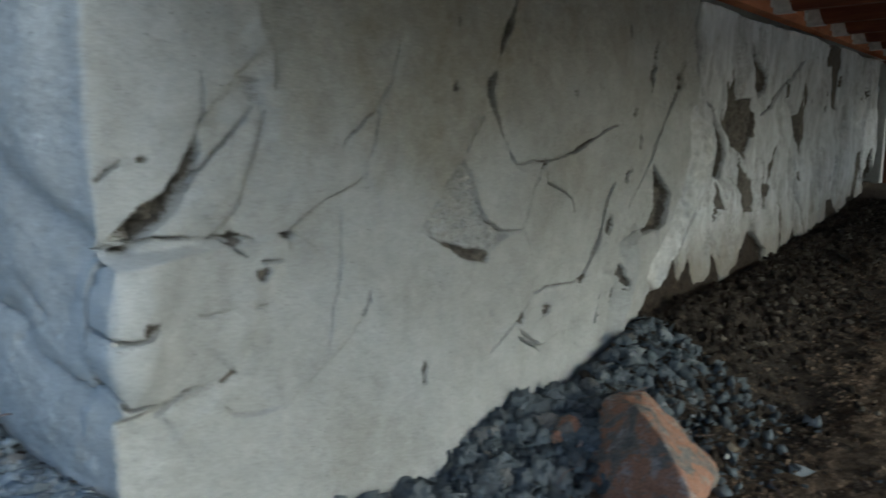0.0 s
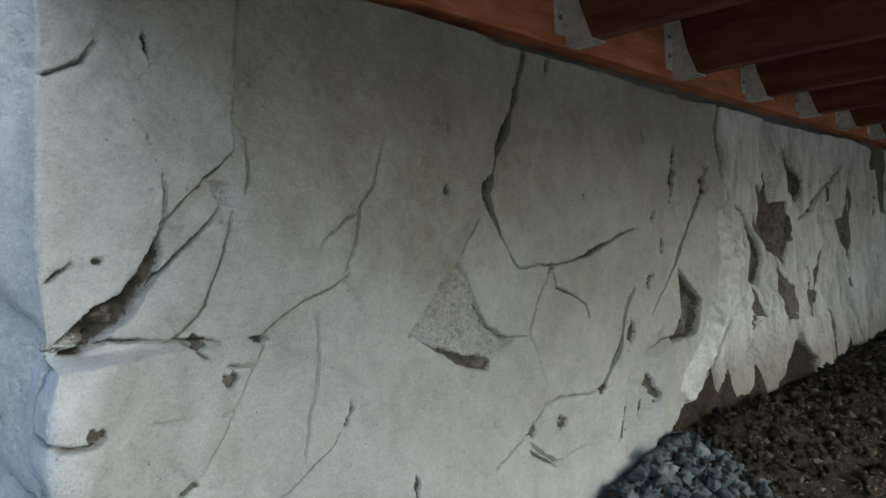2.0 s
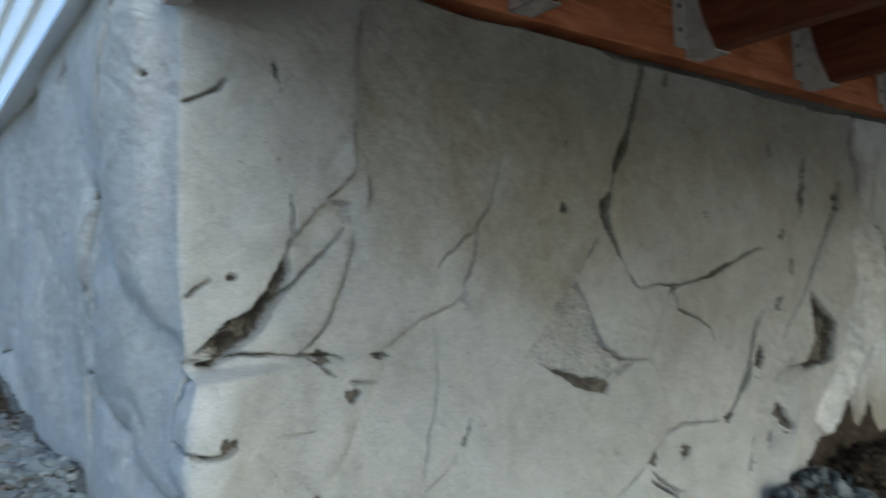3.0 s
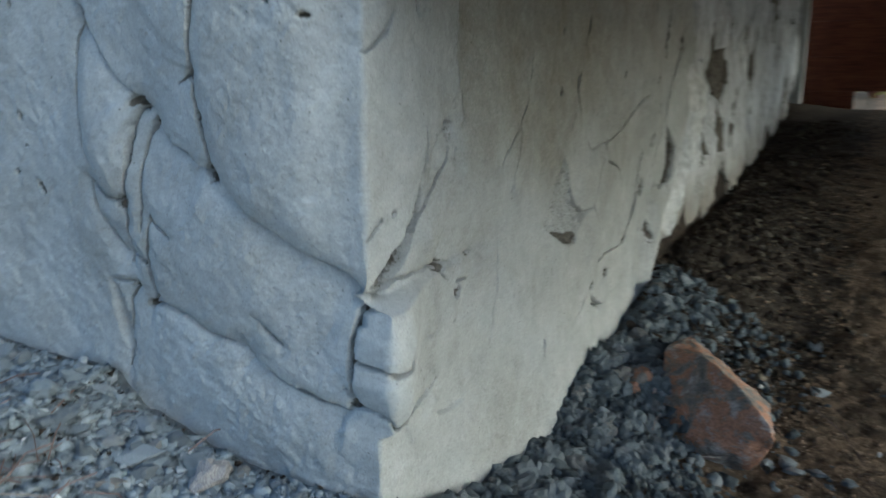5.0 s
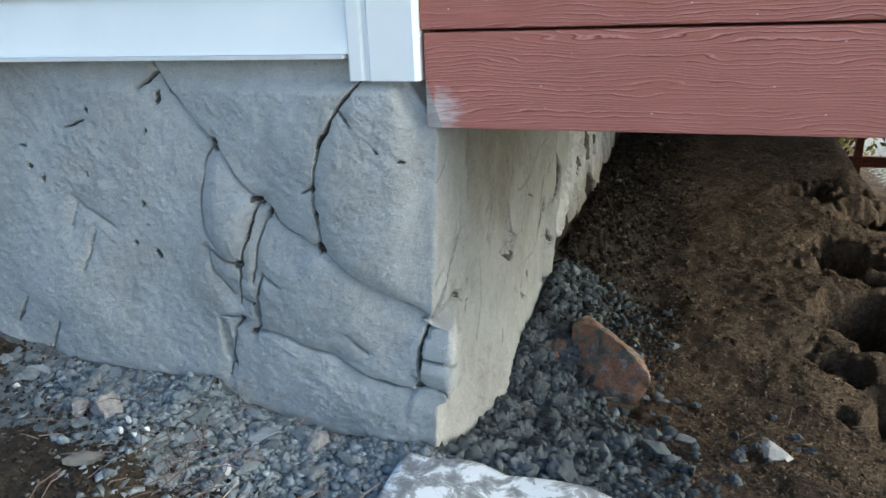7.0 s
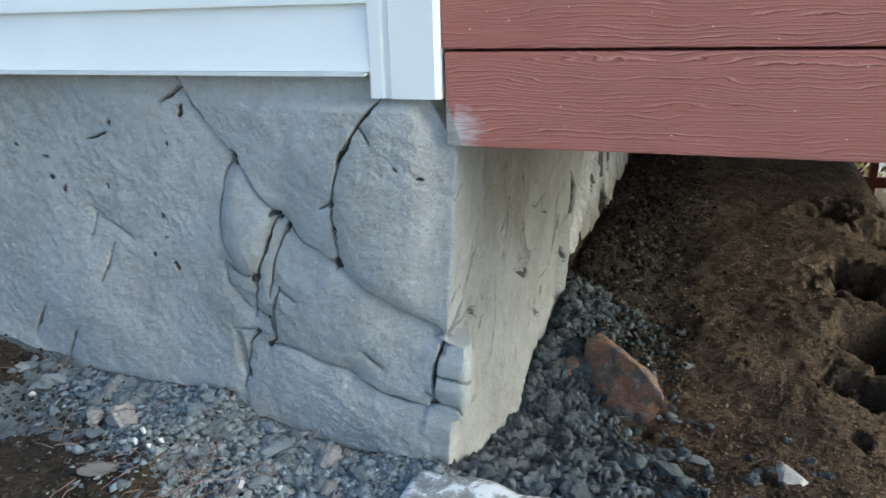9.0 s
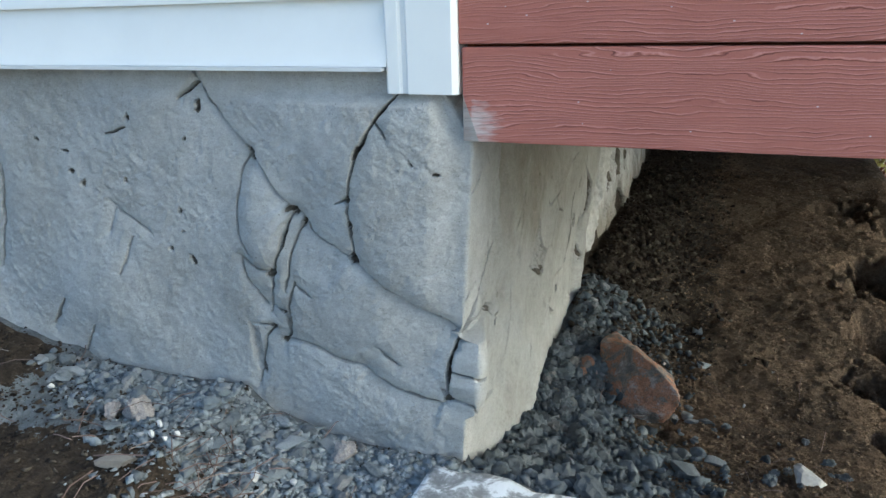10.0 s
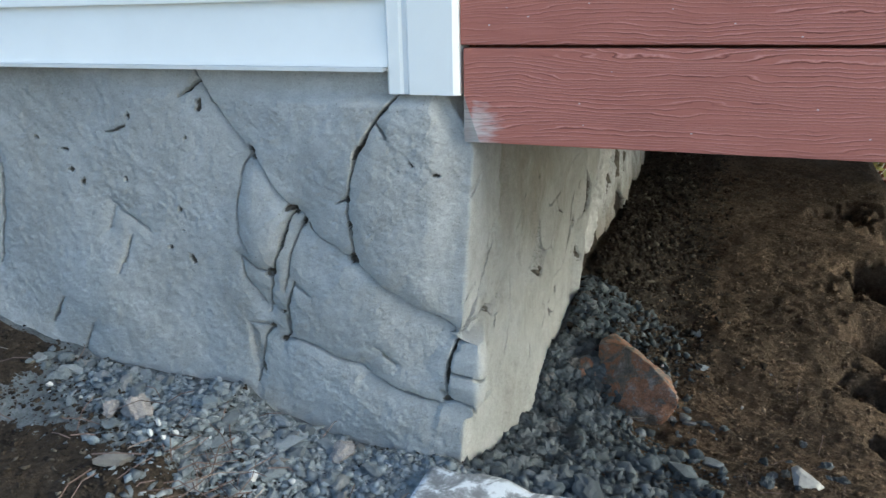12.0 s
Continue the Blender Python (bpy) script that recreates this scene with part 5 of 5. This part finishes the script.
PALE_CHIPS = chips("whitened_crumbs", (0.18, 0.19, 0.195), (0.36, 0.38, 0.385), (0.62, 0.63, 0.62))
scatter("whitened_crumbs", 2600, by_corner, 0.006, 0.03, PALE_CHIPS, 13, "white-splashed mortar crumbs at the corner", "gravel")
scatter("soil_clods", 45000, under_deck, 0.004, 0.018, CLODS, 3, "brown soil clods and grit under the deck", "soil")
scatter("pale_grit", 3000, under_deck, 0.003, 0.010, GRIT, 6, "pale grit sprinkled over the brown soil", "grit")
def lumps(name, count, where, lo, hi, mat, seed, label, category):
    """Many knobbly rounded lumps of half-set mortar in one mesh."""
    rng = np.random.RandomState(seed)
    bm = bmesh.new()
    bmesh.ops.create_icosphere(bm, subdivisions=2, radius=1)
    base = np.array([v.co[:] for v in bm.verts])
    tri = np.array([[v.index for v in f.verts] for f in bm.faces])
    bm.free()
    xy = where(rng, count)
    n, k = len(xy), len(base)
    size = lo * (hi / lo) ** (rng.rand(n) ** 1.5)
    swells = rng.normal(size=(n, 5, 3))
    swells /= np.linalg.norm(swells, axis=2, keepdims=True)
    facing = np.einsum("kj,nsj->nsk", base, swells)
    radius = 0.62 + (np.exp(-(1 - facing) * 5.0) * rng.uniform(-0.2, 0.42, (n, 5, 1))).sum(1) + rng.normal(0, 0.035, (n, k))
    B = base[None] * radius[:, :, None]
    for _ in range(6):
        cut = rng.normal(size=(n, 3))
        cut /= np.linalg.norm(cut, axis=1, keepdims=True)
        over = np.clip(np.einsum("nkj,nj->nk", B, cut) - rng.uniform(0.2, 0.55, (n, 1)), 0, None)
        B = B - over[:, :, None] * cut[:, None]
    V = (B + rng.normal(0, 0.03, B.shape)) * size[:, None, None] * 0.6 * rng.uniform(0.65, 1.15, (n, 1, 3))
    zz = surface_z(xy[:, 0], xy[:, 1])
    V += np.stack([xy[:, 0], xy[:, 1], zz + size * 0.07], -1)[:, None]
    F = (tri[None] + k * np.arange(n)[:, None, None]).reshape(-1, 3)
    me = bpy.data.meshes.new(name)
    me.vertices.add(k * n)
    me.vertices.foreach_set("co", V.astype(np.float32).ravel())
    me.loops.add(3 * len(F))
    me.loops.foreach_set("vertex_index", F.astype(np.int32).ravel())
    me.polygons.add(len(F))
    me.polygons.foreach_set("loop_start", np.arange(0, 3 * len(F), 3, dtype=np.int32))
    me.update(calc_edges=True)
    me.materials.append(mat)
    return tagged(new(name, me), label, category, kind="stuff")


lumps("mortar_lumps", 1500, by_side, 0.014, 0.055, SHADED_CHIPS, 21, "blue-grey lumps of half-set mortar against the wall, darkened for deck shade", "rubble")
lumps("mortar_lumps", 500, by_front, 0.010, 0.036, CHIPS, 22, "blue-grey lumps of dropped mortar along the wall", "rubble")


def by_far_wall(rng, n):
    y = rng.uniform(0.85, 3.8, n)
    return np.stack([0.01 + np.abs(rng.normal(0, 0.17, n)), y], -1)


# dark earth crumbs whose tone also stands for the light lost further in
scatter("leaf_mould", 9000, by_far_wall, 0.006, 0.04, HUMUS, 14, "dark crumbly earth along the foot of the wall, deepened for shade", "soil", 0.9)
scatter("soil_clods", 15000, out_front, 0.004, 0.022, HUMUS, 4, "dark humus crumbs and bits of bark on the ground", "soil")


def needles(count, where, seed, label):
    """Dry pine needles: thin bent blades."""
    rng = np.random.RandomState(seed)
    bm = bmesh.new()
    for x, y in where(rng, count):
        L, a, w = rng.uniform(0.04, 0.11), rng.uniform(0, 6.28), rng.uniform(0.0007, 0.0013)
        d, s = Vector((math.cos(a), math.sin(a), rng.normal(0, 0.25))), Vector((-math.sin(a), math.cos(a), 0))
        z = gz(x, y) + rng.uniform(0.012, 0.03)
        o = Vector((x, y, z))
        row = []
        for t in (0, 0.5, 1):
            c = o + d * L * t + s * (t * (1 - t)) * L * rng.normal(0, 0.4) + Vector((0, 0, 0.02 * t * (1 - t)))
            row.append([bm.verts.new(c + s * w), bm.verts.new(c - s * w), bm.verts.new(c + Vector((0, 0, w * 1.6)))])
        for p, q in zip(row, row[1:]):
            for i in range(3):
                bm.faces.new((p[i], p[(i + 1) % 3], q[(i + 1) % 3], q[i]))
    return tagged(obj("pine_needles", bm, NEEDLE), label, "needles", kind="stuff")


needles(46, lambda r, n: np.stack([r.normal(-0.39, 0.06, n), r.normal(-0.24, 0.05, n)], -1), 8, "dry reddish pine needles scattered on gravel")
needles(40, lambda r, n: np.stack([r.uniform(-1.3, 0.0, n), -r.uniform(0.04, 0.5, n)], -1), 9, "sparse dry pine needles and stalks on gravel")
needles(22, lambda r, n: np.stack([r.uniform(0.1, 0.9, n), r.uniform(0.0, 1.2, n)], -1), 10, "sparse dry stalks on brown soil")

# ---- far end under the deck, open to the garden ----
stair = thing("deck_stair", (0, 0, 0), "red-brown timber stair frame at the far side of the deck", "stairs")
part("post", box(0.55, 0.63, 4.78, 4.87, -0.3, 0.80, 0.004), JOIST, stair)
for k in range(4):
    part("skirt_board", box(-0.5, 0.55, 4.82, 4.85, -0.05 + 0.22 * k, 0.1695 + 0.22 * k, 0.0005), JOIST, stair)
part("skirt_board", box(-0.5, 0.30, 4.82, 4.85, -0.27, -0.0505, 0.0005), JOIST, stair)
part("skirt_board", box(-0.5, 0.30, 4.82, 4.85, -0.5, -0.275, 0.003), JOIST, stair)
part("rail", box(0.55, 1.5, 4.80, 4.84, 0.18, 0.26, 0.003), JOIST, stair)
for k, (x, y, z) in enumerate(((0.85, 4.85, -0.03), (1.05, 5.15, 0.09))):
    bm = box(-0.55, 0.55, -0.02, 0.02, -0.05, 0.05, 0.003)
    bmesh.ops.transform(bm, matrix=pose(x, y, z, 0, 50, 0), verts=bm.verts[:])
    part("stringer", bm, JOIST, stair)
part("rail", box(1.0, 1.9, 4.795, 4.83, -0.62, -0.54, 0.003), JOIST, stair)
for x in (1.30, 1.54, 1.78):
    part("baluster", box(x, x + 0.05, 4.74, 4.79, -1.1, 0.60, 0.003), JOIST, stair)
panels = thing("garden_panel", (0, 0, 0), "pale blue-white panels standing in the bright garden", "panel")
for k in range(3):
    part("board", box(0.62 + 0.34 * k, 0.92 + 0.34 * k, 6.2 + 0.15 * k, 6.24 + 0.15 * k, -0.6, 0.42 - 0.2 * k, 0.01), VINYL, panels)
LEAF = chips("garden_leaves", (0.10, 0.09, 0.02), (0.22, 0.20, 0.06), (0.42, 0.34, 0.12))


def shrub(x, y, z, r, seed):
    """A bush: a few stems and many small leaves with gaps."""
    rng = np.random.RandomState(seed)
    s = thing("shrub", (0, 0, 0), "yellow-green shrub out in the garden", "shrub", "shrubs beyond the deck")
    bm = bmesh.new()
    for _ in range(7):
        d = Vector((rng.normal(0, 0.4), rng.normal(0, 0.4), 1)).normalized()
        bmesh.ops.create_cone(bm, segments=5, radius1=0.02, radius2=0.006, depth=1.5 * r, matrix=Matrix.Translation(Vector((x, y, z)) + d * 0.75 * r) @ d.to_track_quat("Z", "Y").to_matrix().to_4x4())
    part("stems", bm, JOIST, s)
    bm = bmesh.new()
    for _ in range(900):
        c = Vector((x, y, z + r)) + Vector(rng.normal(0, 0.42, 3)) * r
        u, w = Vector(rng.normal(size=3)).normalized() * 0.045, Vector(rng.normal(size=3)).normalized() * 0.02
        bm.faces.new([bm.verts.new(c + q) for q in (-u, w, u, -w)])
    part("leaves", bm, LEAF, s)


for k, (x, y, r) in enumerate(((1.7, 6.6, 0.5), (3.6, 7.2, 0.6), (0.4, 8.5, 0.7), (3.4, 6.0, 0.55), (1.5, 9.0, 0.9))):
    shrub(x, y, float(ground_z(x, y)) - 0.05, r, 60 + k)
